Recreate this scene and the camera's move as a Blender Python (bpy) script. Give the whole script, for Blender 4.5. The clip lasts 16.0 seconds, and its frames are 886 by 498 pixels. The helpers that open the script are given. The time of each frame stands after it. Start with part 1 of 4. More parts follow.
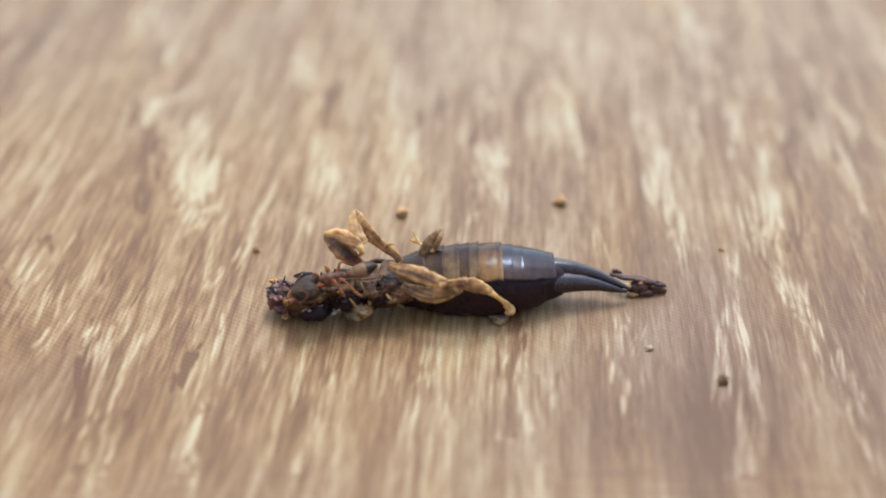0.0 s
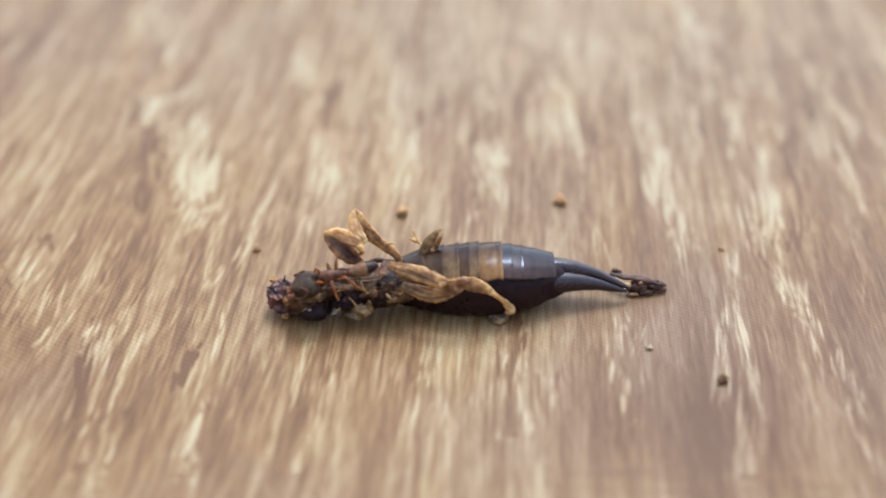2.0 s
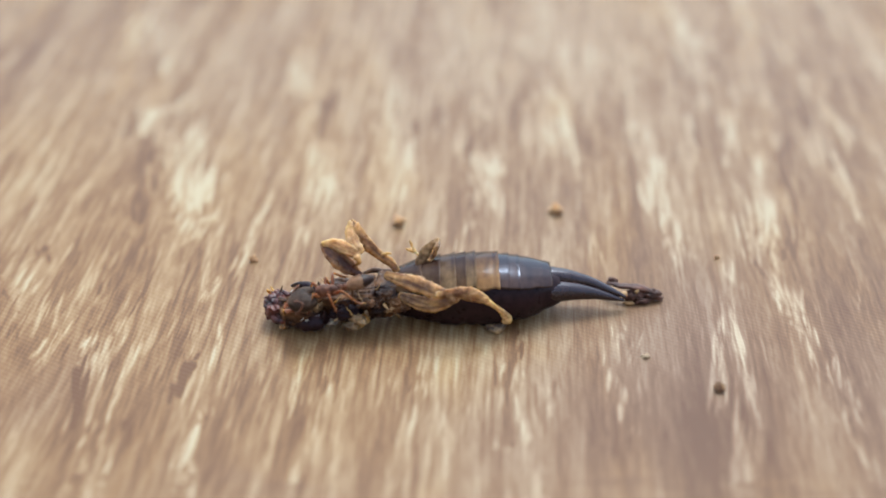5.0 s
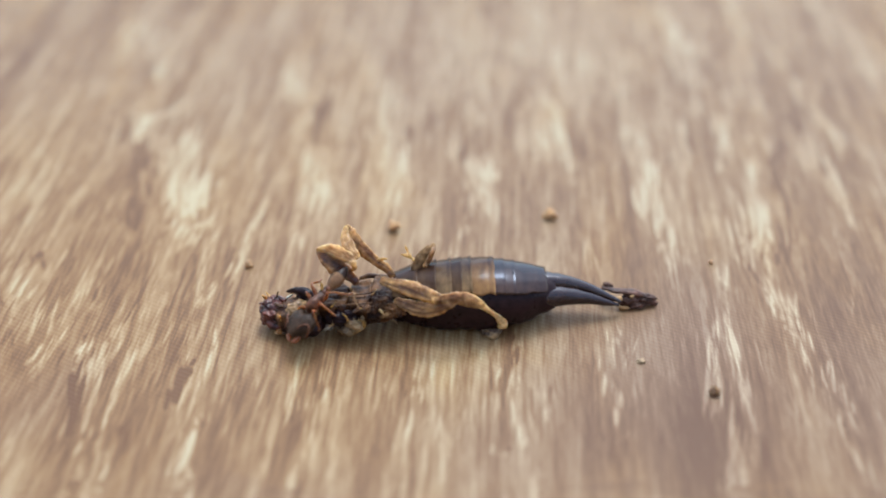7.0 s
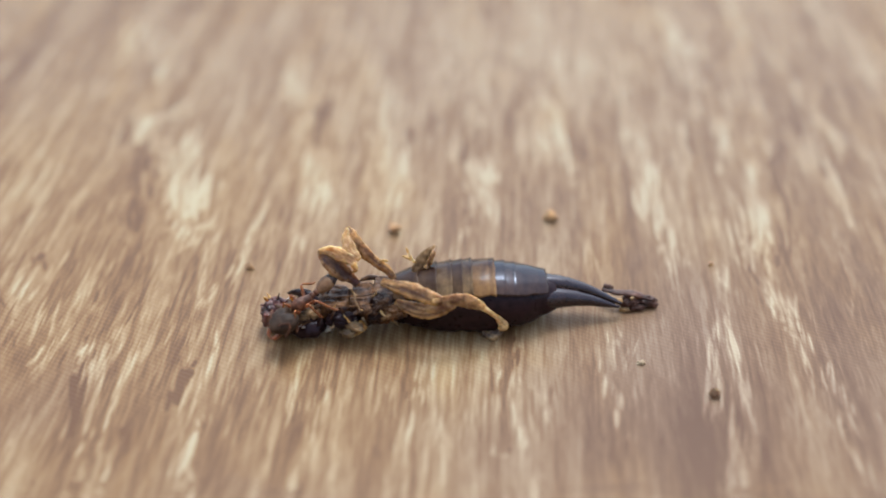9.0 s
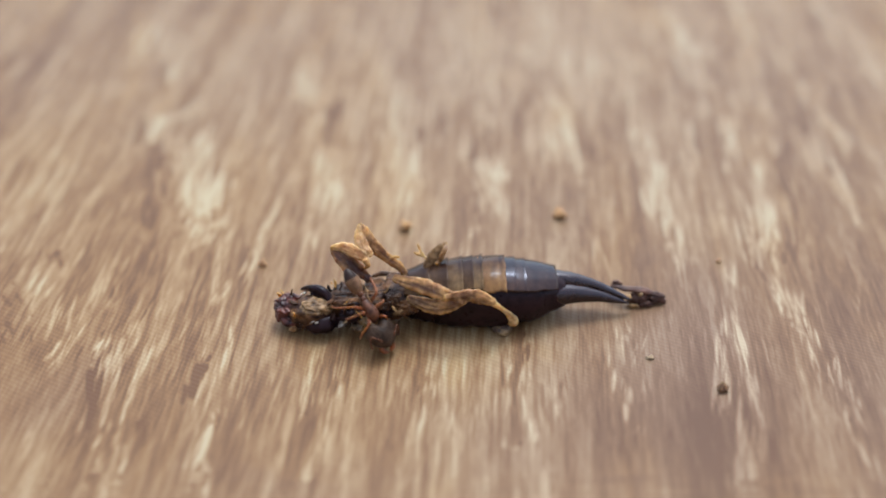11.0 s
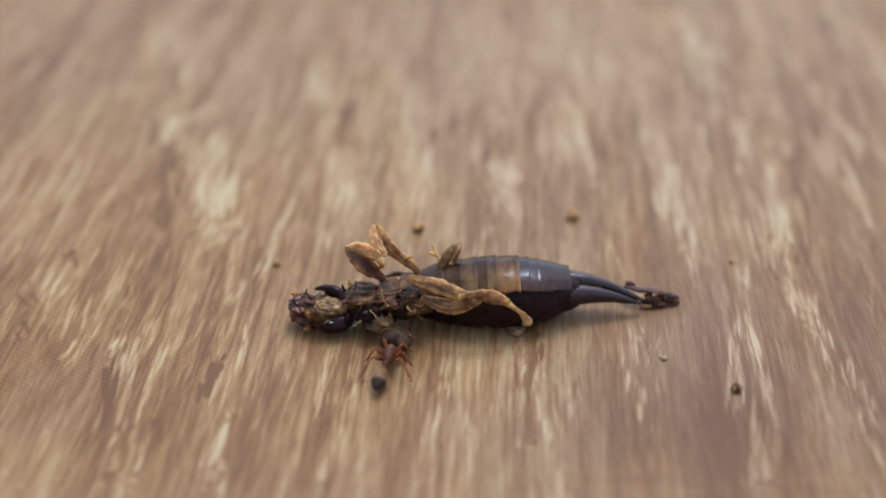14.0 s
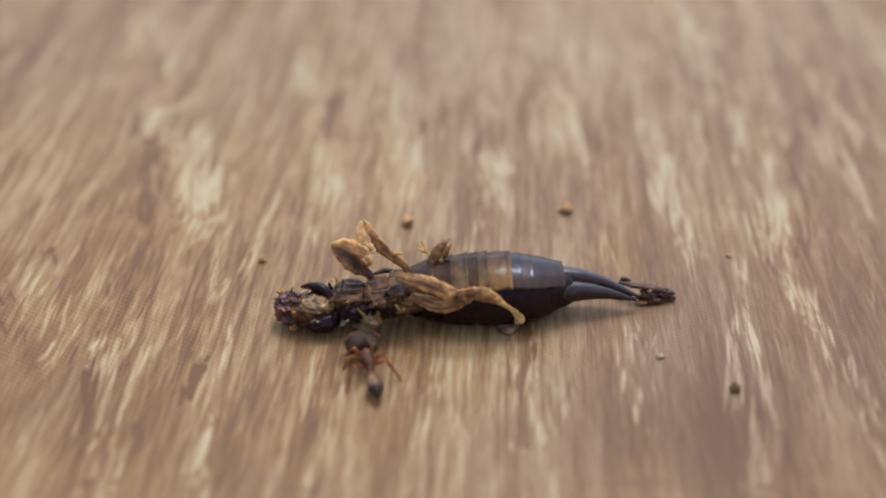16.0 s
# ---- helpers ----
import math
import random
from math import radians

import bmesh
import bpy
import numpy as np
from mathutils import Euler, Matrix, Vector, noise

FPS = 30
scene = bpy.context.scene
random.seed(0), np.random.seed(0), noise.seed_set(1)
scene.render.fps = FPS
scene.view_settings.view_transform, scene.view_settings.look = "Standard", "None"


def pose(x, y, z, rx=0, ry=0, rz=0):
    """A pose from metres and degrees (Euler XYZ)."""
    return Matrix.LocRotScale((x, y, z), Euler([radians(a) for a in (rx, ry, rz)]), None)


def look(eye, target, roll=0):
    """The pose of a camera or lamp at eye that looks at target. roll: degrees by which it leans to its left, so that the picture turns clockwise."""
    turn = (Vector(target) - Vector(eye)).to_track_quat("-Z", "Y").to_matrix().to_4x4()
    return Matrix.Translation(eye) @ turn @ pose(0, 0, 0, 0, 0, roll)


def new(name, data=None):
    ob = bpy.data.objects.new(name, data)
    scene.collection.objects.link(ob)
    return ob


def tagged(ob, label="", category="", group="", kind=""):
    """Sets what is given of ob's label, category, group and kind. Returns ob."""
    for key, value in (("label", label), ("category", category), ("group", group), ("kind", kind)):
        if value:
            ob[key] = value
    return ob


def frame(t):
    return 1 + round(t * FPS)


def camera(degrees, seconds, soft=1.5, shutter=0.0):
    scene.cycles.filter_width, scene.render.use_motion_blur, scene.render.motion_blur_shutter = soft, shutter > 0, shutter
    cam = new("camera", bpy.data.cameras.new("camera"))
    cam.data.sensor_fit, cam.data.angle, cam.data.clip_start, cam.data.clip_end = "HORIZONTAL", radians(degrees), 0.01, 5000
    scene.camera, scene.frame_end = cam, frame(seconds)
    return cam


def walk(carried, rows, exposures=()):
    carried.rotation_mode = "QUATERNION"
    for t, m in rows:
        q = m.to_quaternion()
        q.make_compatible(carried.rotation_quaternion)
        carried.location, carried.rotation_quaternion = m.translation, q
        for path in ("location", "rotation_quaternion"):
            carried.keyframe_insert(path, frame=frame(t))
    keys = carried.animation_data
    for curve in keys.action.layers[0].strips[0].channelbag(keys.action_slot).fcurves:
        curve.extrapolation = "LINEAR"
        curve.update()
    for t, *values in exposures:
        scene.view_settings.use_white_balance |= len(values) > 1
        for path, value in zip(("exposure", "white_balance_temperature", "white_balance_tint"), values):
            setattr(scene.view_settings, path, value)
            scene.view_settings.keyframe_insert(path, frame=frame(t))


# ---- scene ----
# A dead earwig lies on its back on a wood-effect sheet; one big-headed ant works on it.
# Lengths of the small things are written in millimetres and scaled by MM.
MM = 0.001

cam = camera(40.07, 16.0, soft=1.9, shutter=0.4)
cam.data.dof.use_dof = True
cam.data.dof.focus_distance = 0.0420
cam.data.dof.aperture_fstop = 27.0
PATH = [
    (0.0, pose(0.000196, -0.037779, 0.026247, 54.535, 0.096, 0.716)),
    (0.5, pose(0.000194, -0.037798, 0.026204, 54.564, 0.102, 0.719)),
    (1.0, pose(0.000188, -0.037786, 0.026244, 54.507, 0.071, 0.732)),
    (1.5, pose(0.000186, -0.037803, 0.026266, 54.495, 0.065, 0.725)),
    (2.0, pose(0.000190, -0.037791, 0.026285, 54.475, 0.072, 0.725)),
    (2.5, pose(0.000199, -0.037810, 0.026264, 54.523, 0.093, 0.724)),
    (3.0, pose(0.000153, -0.037802, 0.026333, 54.474, 0.029, 0.723)),
    (3.5, pose(0.000200, -0.037894, 0.026409, 54.561, 0.108, 0.724)),
    (4.0, pose(0.000249, -0.037825, 0.026324, 54.721, 0.199, 0.672)),
    (6.5, pose(-0.000003, -0.037883, 0.026472, 55.017, 0.001, 0.042)),
    (7.0, pose(-0.000020, -0.037906, 0.026429, 55.115, -0.013, -0.018)),
    (7.5, pose(0.000000, -0.037911, 0.026450, 55.097, -0.000, 0.000)),
    (8.0, pose(-0.000000, -0.037910, 0.026449, 55.098, -0.000, 0.000)),
    (8.5, pose(0.000049, -0.037918, 0.026563, 55.009, 0.060, 0.047)),
    (9.0, pose(-0.000058, -0.037969, 0.026489, 55.181, -0.030, -0.025)),
    (11.5, pose(-0.000380, -0.038629, 0.026611, 55.364, 0.077, 0.246)),
    (12.0, pose(-0.000502, -0.038384, 0.026579, 55.329, 0.002, 0.280)),
    (12.5, pose(-0.000485, -0.038467, 0.026514, 55.441, 0.056, 0.368)),
    (13.0, pose(-0.000496, -0.038526, 0.026505, 55.476, 0.094, 0.370)),
    (13.5, pose(-0.000514, -0.038678, 0.026590, 55.391, 0.134, 0.482)),
    (14.0, pose(-0.000573, -0.038756, 0.026570, 55.544, 0.108, 0.474)),
    (14.5, pose(-0.000563, -0.038631, 0.026584, 55.478, 0.127, 0.472)),
    (15.0, pose(-0.000562, -0.038581, 0.026477, 55.486, 0.130, 0.427)),
    (15.5, pose(-0.000478, -0.037537, 0.026299, 55.120, 0.320, 0.160)),
    (16.0, pose(-0.000451, -0.037506, 0.026214, 54.790, 0.184, 0.046)),
]
EXPOSURES = [(0.0, 0.64, 5690, 2), (4.0, 0.64, 5690, 2), (6.5, 0.62, 5640, 2), (7.5, 0.51, 5710, 3), (9.0, 0.50, 5800, 4), (11.3, 0.36, 5910, 7), (12.0, 0.15, 5910, 8), (14.0, 0.12, 6140, 8), (16.0, 0.16, 6140, 8)]
walk(cam, PATH, EXPOSURES)

# ---- daylight: bright veiled sky, broad soft sun from behind the insect ----
world = bpy.data.worlds.new("sky")
scene.world = world
world.use_nodes = True
wn = world.node_tree.nodes
sky = wn.new("ShaderNodeTexSky")
sky.sky_type = 'NISHITA'
sky.sun_disc = False
SUN_EL, SUN_AZ = radians(64), radians(16)      # azimuth from +y towards +x
sky.sun_elevation, sky.sun_rotation = SUN_EL, SUN_AZ
sky.dust_density = 3.0
veil = wn.new("ShaderNodeHueSaturation")      # thin cloud takes most of the blue away
veil.inputs["Saturation"].default_value = 0.55
world.node_tree.links.new(sky.outputs[0], veil.inputs["Color"])
world.node_tree.links.new(veil.outputs[0], wn["Background"].inputs[0])
wn["Background"].inputs[1].default_value = 0.265
sun = new("sun", bpy.data.lights.new("sun", 'SUN'))
sun.data.energy, sun.data.angle, sun.data.color = 1.15, radians(14), (1.0, 0.965, 0.92)
sun_way = Vector((math.sin(SUN_AZ) * math.cos(SUN_EL), math.cos(SUN_AZ) * math.cos(SUN_EL), math.sin(SUN_EL)))
sun.matrix_world = look(sun_way * 3, (0, 0, 0))


# ---- materials ----
def material(name):
    m = bpy.data.materials.new(name)
    m.use_nodes = True
    return m, m.node_tree.nodes, m.node_tree.links, m.node_tree.nodes["Principled BSDF"]


def ramp(nodes, stops):
    r = nodes.new("ShaderNodeValToRGB")
    e = r.color_ramp.elements
    while len(e) < len(stops):
        e.new(0.5)
    for el, (p, c) in zip(e, stops):
        el.position, el.color = p, (*c, 1)
    return r


def noise_node(nodes, links, coord, scale, detail=4, rough=0.55, stretch=(1, 1, 1), warp=0.0):
    mp = nodes.new("ShaderNodeMapping")
    mp.inputs["Scale"].default_value = stretch
    links.new(coord, mp.inputs[0])
    n = nodes.new("ShaderNodeTexNoise")
    n.inputs["Scale"].default_value = scale
    n.inputs["Detail"].default_value = detail
    n.inputs["Roughness"].default_value = rough
    n.inputs["Distortion"].default_value = warp
    links.new(mp.outputs[0], n.inputs["Vector"])
    return n


def chitin(name, dark, light, rough, scale=1500, gloss=0.5, hollow=(0.032, 0.012, 0.007), grain=(1, 1, 1), depth=0.00008, bump=0.25, scatter=0.0, patch=400, blend=(0.3, 0.7), sheen=(1, 1, 1), specks=0.45):
    """Insect cuticle: two colours mottled at two scales, fine relief."""
    m, nodes, links, bsdf = material(name)
    co = nodes.new("ShaderNodeTexCoord").outputs["Object"]
    big = noise_node(nodes, links, co, patch, 3, stretch=grain)
    fine = noise_node(nodes, links, co, scale, 5, 0.65, grain)
    mixv = nodes.new("ShaderNodeMath")
    mixv.operation = 'MULTIPLY_ADD'
    mixv.inputs[1].default_value = 0.4
    links.new(fine.outputs[0], mixv.inputs[0])
    half = nodes.new("ShaderNodeMath")
    half.operation = 'MULTIPLY'
    half.inputs[1].default_value = 0.6
    links.new(big.outputs[0], half.inputs[0])
    links.new(half.outputs[0], mixv.inputs[2])
    r = ramp(nodes, [(blend[0], dark), (blend[1], light)])
    links.new(mixv.outputs[0], r.inputs[0])
    speck = noise_node(nodes, links, co, scale * 2.4, 4, 0.7)
    dirt = nodes.new("ShaderNodeMapRange")
    dirt.inputs["From Min"].default_value, dirt.inputs["From Max"].default_value = 0.36, 0.56
    dirt.inputs["To Min"].default_value, dirt.inputs["To Max"].default_value = 1 - specks, 1.0
    links.new(speck.outputs[0], dirt.inputs[0])
    grimy = nodes.new("ShaderNodeMix")
    grimy.data_type, grimy.blend_type = 'RGBA', 'MULTIPLY'
    grimy.inputs[0].default_value = 1.0
    links.new(r.outputs[0], grimy.inputs[6])
    links.new(dirt.outputs[0], grimy.inputs[7])
    # mask: caved limbs, fold valleys, plate seams and painted plate-top shade
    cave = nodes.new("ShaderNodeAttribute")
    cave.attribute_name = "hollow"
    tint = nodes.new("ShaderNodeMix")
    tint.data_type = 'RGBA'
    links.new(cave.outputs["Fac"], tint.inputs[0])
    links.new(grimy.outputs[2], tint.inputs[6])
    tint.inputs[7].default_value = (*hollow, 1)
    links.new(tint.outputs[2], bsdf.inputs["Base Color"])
    rr = nodes.new("ShaderNodeMapRange")
    rr.inputs["To Min"].default_value, rr.inputs["To Max"].default_value = rough * 0.75, min(1, rough * 1.3)
    links.new(fine.outputs[0], rr.inputs[0])
    links.new(rr.outputs[0], bsdf.inputs["Roughness"])
    bsdf.inputs["Specular IOR Level"].default_value = gloss
    bsdf.inputs["Specular Tint"].default_value = (*sheen, 1)
    if scatter:
        bsdf.inputs["Subsurface Weight"].default_value = scatter
        bsdf.inputs["Subsurface Radius"].default_value = (1, 0.66, 0.36)
        bsdf.inputs["Subsurface Scale"].default_value = 0.0006
    b = nodes.new("ShaderNodeBump")
    b.inputs["Strength"].default_value = bump
    b.inputs["Distance"].default_value = depth
    rise = nodes.new("ShaderNodeMath")
    links.new(mixv.outputs[0], rise.inputs[0])
    links.new(speck.outputs[0], rise.inputs[1])
    links.new(rise.outputs[0], b.inputs["Height"])
    links.new(b.outputs[0], bsdf.inputs["Normal"])
    return m


M_DARK = chitin("dark_cuticle", (0.018, 0.008, 0.007), (0.15, 0.070, 0.034), 0.32, bump=0.5, depth=0.00006, gloss=0.12, patch=1700, blend=(0.42, 0.68), specks=0.6)
M_BLACK = chitin("black_cuticle", (0.009, 0.004, 0.005), (0.030, 0.013, 0.013), 0.28, bump=0.2, gloss=0.14, sheen=(0.8, 0.85, 1.0))
M_THORAX = chitin("thorax_cuticle", (0.020, 0.008, 0.006), (0.22, 0.104, 0.042), 0.30, patch=1900, bump=0.6, depth=0.00006, blend=(0.44, 0.69), grain=(0.6, 1, 1), gloss=0.12, specks=0.6)
M_FACE = chitin("face_cuticle", (0.045, 0.020, 0.010), (0.36, 0.215, 0.095), 0.3, patch=1500, bump=0.5, depth=0.00005, blend=(0.40, 0.66), gloss=0.2, specks=0.6)
M_RED = chitin("mouth_cuticle", (0.030, 0.008, 0.009), (0.21, 0.065, 0.040), 0.28, patch=1500, bump=0.4, depth=0.00004, gloss=0.3, blend=(0.4, 0.68))
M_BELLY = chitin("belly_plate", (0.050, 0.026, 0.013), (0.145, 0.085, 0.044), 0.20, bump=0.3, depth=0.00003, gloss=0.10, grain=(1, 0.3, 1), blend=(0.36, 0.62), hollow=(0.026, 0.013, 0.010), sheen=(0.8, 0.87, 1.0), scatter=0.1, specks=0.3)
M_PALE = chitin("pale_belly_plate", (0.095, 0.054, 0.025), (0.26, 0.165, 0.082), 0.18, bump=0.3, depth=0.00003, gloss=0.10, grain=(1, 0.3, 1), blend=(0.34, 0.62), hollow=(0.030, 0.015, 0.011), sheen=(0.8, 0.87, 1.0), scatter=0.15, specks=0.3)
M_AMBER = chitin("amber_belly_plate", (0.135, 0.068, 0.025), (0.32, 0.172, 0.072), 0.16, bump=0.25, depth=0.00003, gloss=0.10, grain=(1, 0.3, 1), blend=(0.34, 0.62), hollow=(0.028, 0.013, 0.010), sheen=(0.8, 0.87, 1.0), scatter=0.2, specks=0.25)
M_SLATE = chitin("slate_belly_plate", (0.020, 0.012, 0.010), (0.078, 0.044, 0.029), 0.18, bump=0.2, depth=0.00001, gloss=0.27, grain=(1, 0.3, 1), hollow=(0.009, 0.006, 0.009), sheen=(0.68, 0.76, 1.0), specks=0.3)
M_FORCEP = chitin("forceps_cuticle", (0.009, 0.005, 0.005), (0.036, 0.017, 0.013), 0.18, bump=0.15, depth=0.00001, gloss=0.55, grain=(0.3, 1, 1), sheen=(0.80, 0.85, 1.0), specks=0.3)
M_CLAW = chitin("claw_cuticle", (0.045, 0.024, 0.014), (0.36, 0.24, 0.12), 0.35, bump=0.4, patch=2200, blend=(0.44, 0.58), gloss=0.3)
M_CLOD = chitin("clod_matter", (0.024, 0.009, 0.006), (0.14, 0.060, 0.038), 0.45, bump=0.7, patch=1500, gloss=0.3)
M_LEG = chitin("leg_cuticle", (0.15, 0.064, 0.022), (0.58, 0.33, 0.125), 0.26, scale=3600, bump=0.6, depth=0.00005, scatter=0.5, patch=1500, blend=(0.36, 0.61), gloss=0.2, hollow=(0.058, 0.024, 0.013), specks=0.35)
M_LEGTIP = chitin("pale_leg_cuticle", (0.27, 0.135, 0.050), (0.68, 0.43, 0.195), 0.26, scale=3600, bump=0.45, depth=0.00005, scatter=0.7, patch=1500, blend=(0.34, 0.60), gloss=0.2, hollow=(0.16, 0.065, 0.030), specks=0.35)
M_LEGDARK = chitin("dark_leg_cuticle", (0.10, 0.040, 0.018), (0.60, 0.335, 0.135), 0.28, scale=3600, bump=0.6, depth=0.00006, patch=1300, blend=(0.38, 0.62), scatter=0.5, gloss=0.35, hollow=(0.045, 0.017, 0.014))
M_HUSK = chitin("grey_husk_cuticle", (0.14, 0.074, 0.034), (0.46, 0.285, 0.13), 0.4, bump=0.5, scatter=0.1, patch=900, gloss=0.12, hollow=(0.06, 0.030, 0.016))
M_STUB = chitin("straw_cuticle", (0.11, 0.066, 0.030), (0.40, 0.26, 0.12), 0.5, bump=0.5, scatter=0.2, patch=1600, blend=(0.4, 0.64))
M_CRUMB = chitin("crumb_matter", (0.26, 0.115, 0.044), (0.62, 0.33, 0.14), 0.85, bump=0.4, patch=2600, scatter=0.3, specks=0.5)
M_CRUMBDARK = chitin("dark_crumb_matter", (0.07, 0.030, 0.014), (0.28, 0.135, 0.06), 0.8, bump=0.4, patch=2200, scatter=0.2)
M_CRUMBPALE = chitin("pale_crumb_matter", (0.30, 0.20, 0.11), (0.60, 0.45, 0.28), 0.8, bump=0.3, patch=2200)
M_ANT = chitin("ant_cuticle", (0.050, 0.018, 0.010), (0.21, 0.080, 0.038), 0.34, bump=0.5, patch=1300, gloss=0.18, specks=0.6)
M_ANTHEAD = chitin("ant_head_cuticle", (0.018, 0.010, 0.007), (0.075, 0.044, 0.027), 0.40, bump=0.7, patch=1300, gloss=0.10, specks=0.6)
M_GASTER = chitin("ant_gaster_cuticle", (0.012, 0.006, 0.005), (0.042, 0.021, 0.015), 0.30, bump=0.3, patch=1100, gloss=0.16)
M_ANTRED = chitin("ant_leg_cuticle", (0.09, 0.028, 0.012), (0.30, 0.105, 0.042), 0.36, bump=0.3, patch=1300, gloss=0.2, scatter=0.4)
M_GASTERPALE = chitin("pale_gaster_cuticle", (0.09, 0.045, 0.024), (0.30, 0.165, 0.085), 0.34, bump=0.3, patch=1300, gloss=0.15, scatter=0.2)
M_BONE = chitin("pale_membrane", (0.34, 0.29, 0.24), (0.66, 0.60, 0.52), 0.4, bump=0.4, patch=2200, scatter=0.3)
M_SKY_BLOCK = chitin("plaster", (0.36, 0.31, 0.26), (0.48, 0.43, 0.37), 0.8, scale=40, patch=3, bump=0.3)
M_GREY = chitin("grey_membrane", (0.16, 0.14, 0.13), (0.34, 0.30, 0.28), 0.5, bump=0.3)


def floor_material():
    m, nodes, links, bsdf = material("wood_print")
    co = nodes.new("ShaderNodeTexCoord").outputs["Object"]

    def attr(name):
        a = nodes.new("ShaderNodeAttribute")
        a.attribute_name = name
        return a.outputs["Fac"]

    def math_node(op, a, b):
        n = nodes.new("ShaderNodeMath")
        n.operation = op
        for i, v in enumerate((a, b)):
            if isinstance(v, (int, float)):
                n.inputs[i].default_value = v
            else:
                links.new(v, n.inputs[i])
        return n.outputs[0]

    def mix(fac, a, b, kind='MIX'):
        n = nodes.new("ShaderNodeMix")
        n.data_type, n.blend_type = 'RGBA', kind
        if isinstance(fac, float):
            n.inputs["Factor"].default_value = fac
        else:
            links.new(fac, n.inputs["Factor"])
        for s, v in (("A", a), ("B", b)):
            sock = [i for i in n.inputs if i.name == s and i.type == 'RGBA'][0]
            if isinstance(v, tuple):
                sock.default_value = (*v, 1)
            else:
                links.new(v, sock)
        return [o for o in n.outputs if o.type == 'RGBA'][0]

    askew = nodes.new("ShaderNodeMapping")          # the grain runs a little askew
    askew.inputs["Rotation"].default_value = (0, 0, radians(3.5))
    links.new(co, askew.inputs[0])
    co = askew.outputs[0]

    def smooth(value, low, high, most=1.0):
        n = nodes.new("ShaderNodeMapRange")
        n.interpolation_type = 'SMOOTHSTEP'
        n.inputs["From Min"].default_value, n.inputs["From Max"].default_value = low, high
        n.inputs["To Max"].default_value = most
        links.new(value, n.inputs[0])
        return n.outputs[0]

    def add(value, more, gain, zero=0.0):
        return math_node('ADD', value, math_node('MULTIPLY', math_node('SUBTRACT', more, zero), gain))

    # broad tone and uneven clouds of print, then pale and dark strands along the grain, then fine fibres
    broad = noise_node(nodes, links, co, 130, 3, 0.5, (1, 0.35, 1))
    cloud = noise_node(nodes, links, co, 420, 4, 0.6, (1, 0.22, 1), 0.6)
    rust = noise_node(nodes, links, co, 260, 4, 0.65, (1, 0.25, 1), 0.5)
    streak = noise_node(nodes, links, co, 900, 5, 0.66, (1, 0.055, 1), 0.3)
    ragged = noise_node(nodes, links, co, 3000, 5, 0.68, (1, 0.055, 1), 0.4)
    fibre = noise_node(nodes, links, co, 5200, 4, 0.7, (1, 0.10, 1), 0.3)
    grain = add(add(add(0.385, broad.outputs[0], 0.3, 0.5), cloud.outputs[0], 0.38, 0.5), streak.outputs[0], 0.7, 0.5)
    grain = add(add(grain, ragged.outputs[0], 1.0, 0.5), fibre.outputs[0], 0.70, 0.5)
    # the cream flecks are bundles of torn strokes, split by fibres
    tear = add(add(0.0, ragged.outputs[0], 1.2, 0.5), fibre.outputs[0], 0.9, 0.5)
    fleck = math_node('ADD', attr("light"), tear)
    grain = add(grain, math_node('MULTIPLY', smooth(fleck, -0.20, 1.05), smooth(attr("light"), 0.02, 0.7)), 0.40)
    mark = add(attr("dark"), ragged.outputs[0], 1.6, 0.5)
    grain = add(grain, math_node('MULTIPLY', smooth(mark, 0.10, 0.65), smooth(attr("dark"), 0.05, 0.5)), -0.40)
    rusty = smooth(rust.outputs[0], 0.46, 0.66, 0.4)
    tan = ramp(nodes, [(0.16, (0.114, 0.057, 0.026)), (0.34, (0.174, 0.098, 0.046)), (0.49, (0.231, 0.149, 0.080)), (0.64, (0.295, 0.215, 0.128)), (0.81, (0.349, 0.287, 0.180))])
    ochre = ramp(nodes, [(0.16, (0.089, 0.035, 0.007)), (0.34, (0.181, 0.088, 0.023)), (0.49, (0.245, 0.137, 0.045)), (0.64, (0.313, 0.205, 0.079)), (0.81, (0.354, 0.272, 0.143))])
    mauve = ramp(nodes, [(0.16, (0.083, 0.039, 0.020)), (0.34, (0.112, 0.060, 0.036)), (0.49, (0.150, 0.091, 0.062)), (0.64, (0.220, 0.148, 0.102)), (0.81, (0.359, 0.281, 0.188))])
    for r in (tan, ochre, mauve):
        links.new(grain, r.inputs[0])
    col = mix(math_node('MAXIMUM', attr("warm"), rusty), tan.outputs[0], ochre.outputs[0])
    col = mix(attr("mauve"), col, mauve.outputs[0])
    # dense printing raster, set askew to the grain and broken into dashes
    mp = nodes.new("ShaderNodeMapping")
    mp.inputs["Rotation"].default_value = (0, 0, radians(24))
    links.new(co, mp.inputs[0])

    def wave(direction, scale):
        w = nodes.new("ShaderNodeTexWave")
        w.bands_direction = direction
        w.inputs["Scale"].default_value = scale
        w.inputs["Distortion"].default_value = 1.6
        w.inputs["Detail"].default_value = 1
        w.inputs["Detail Scale"].default_value = 2.5
        links.new(mp.outputs[0], w.inputs[0])
        return w.outputs[1]

    dots = wave('Y', 1750)
    w_r = ramp(nodes, [(0.0, (0.94, 0.93, 0.925)), (1.0, (1.05, 1.05, 1.05))])
    links.new(dots, w_r.inputs[0])
    col = mix(1.0, col, w_r.outputs[0], 'MULTIPLY')
    links.new(col, bsdf.inputs["Base Color"])
    rr = nodes.new("ShaderNodeMapRange")
    rr.inputs["To Min"].default_value, rr.inputs["To Max"].default_value = 0.44, 0.56
    links.new(broad.outputs[0], rr.inputs[0])
    links.new(rr.outputs[0], bsdf.inputs["Roughness"])
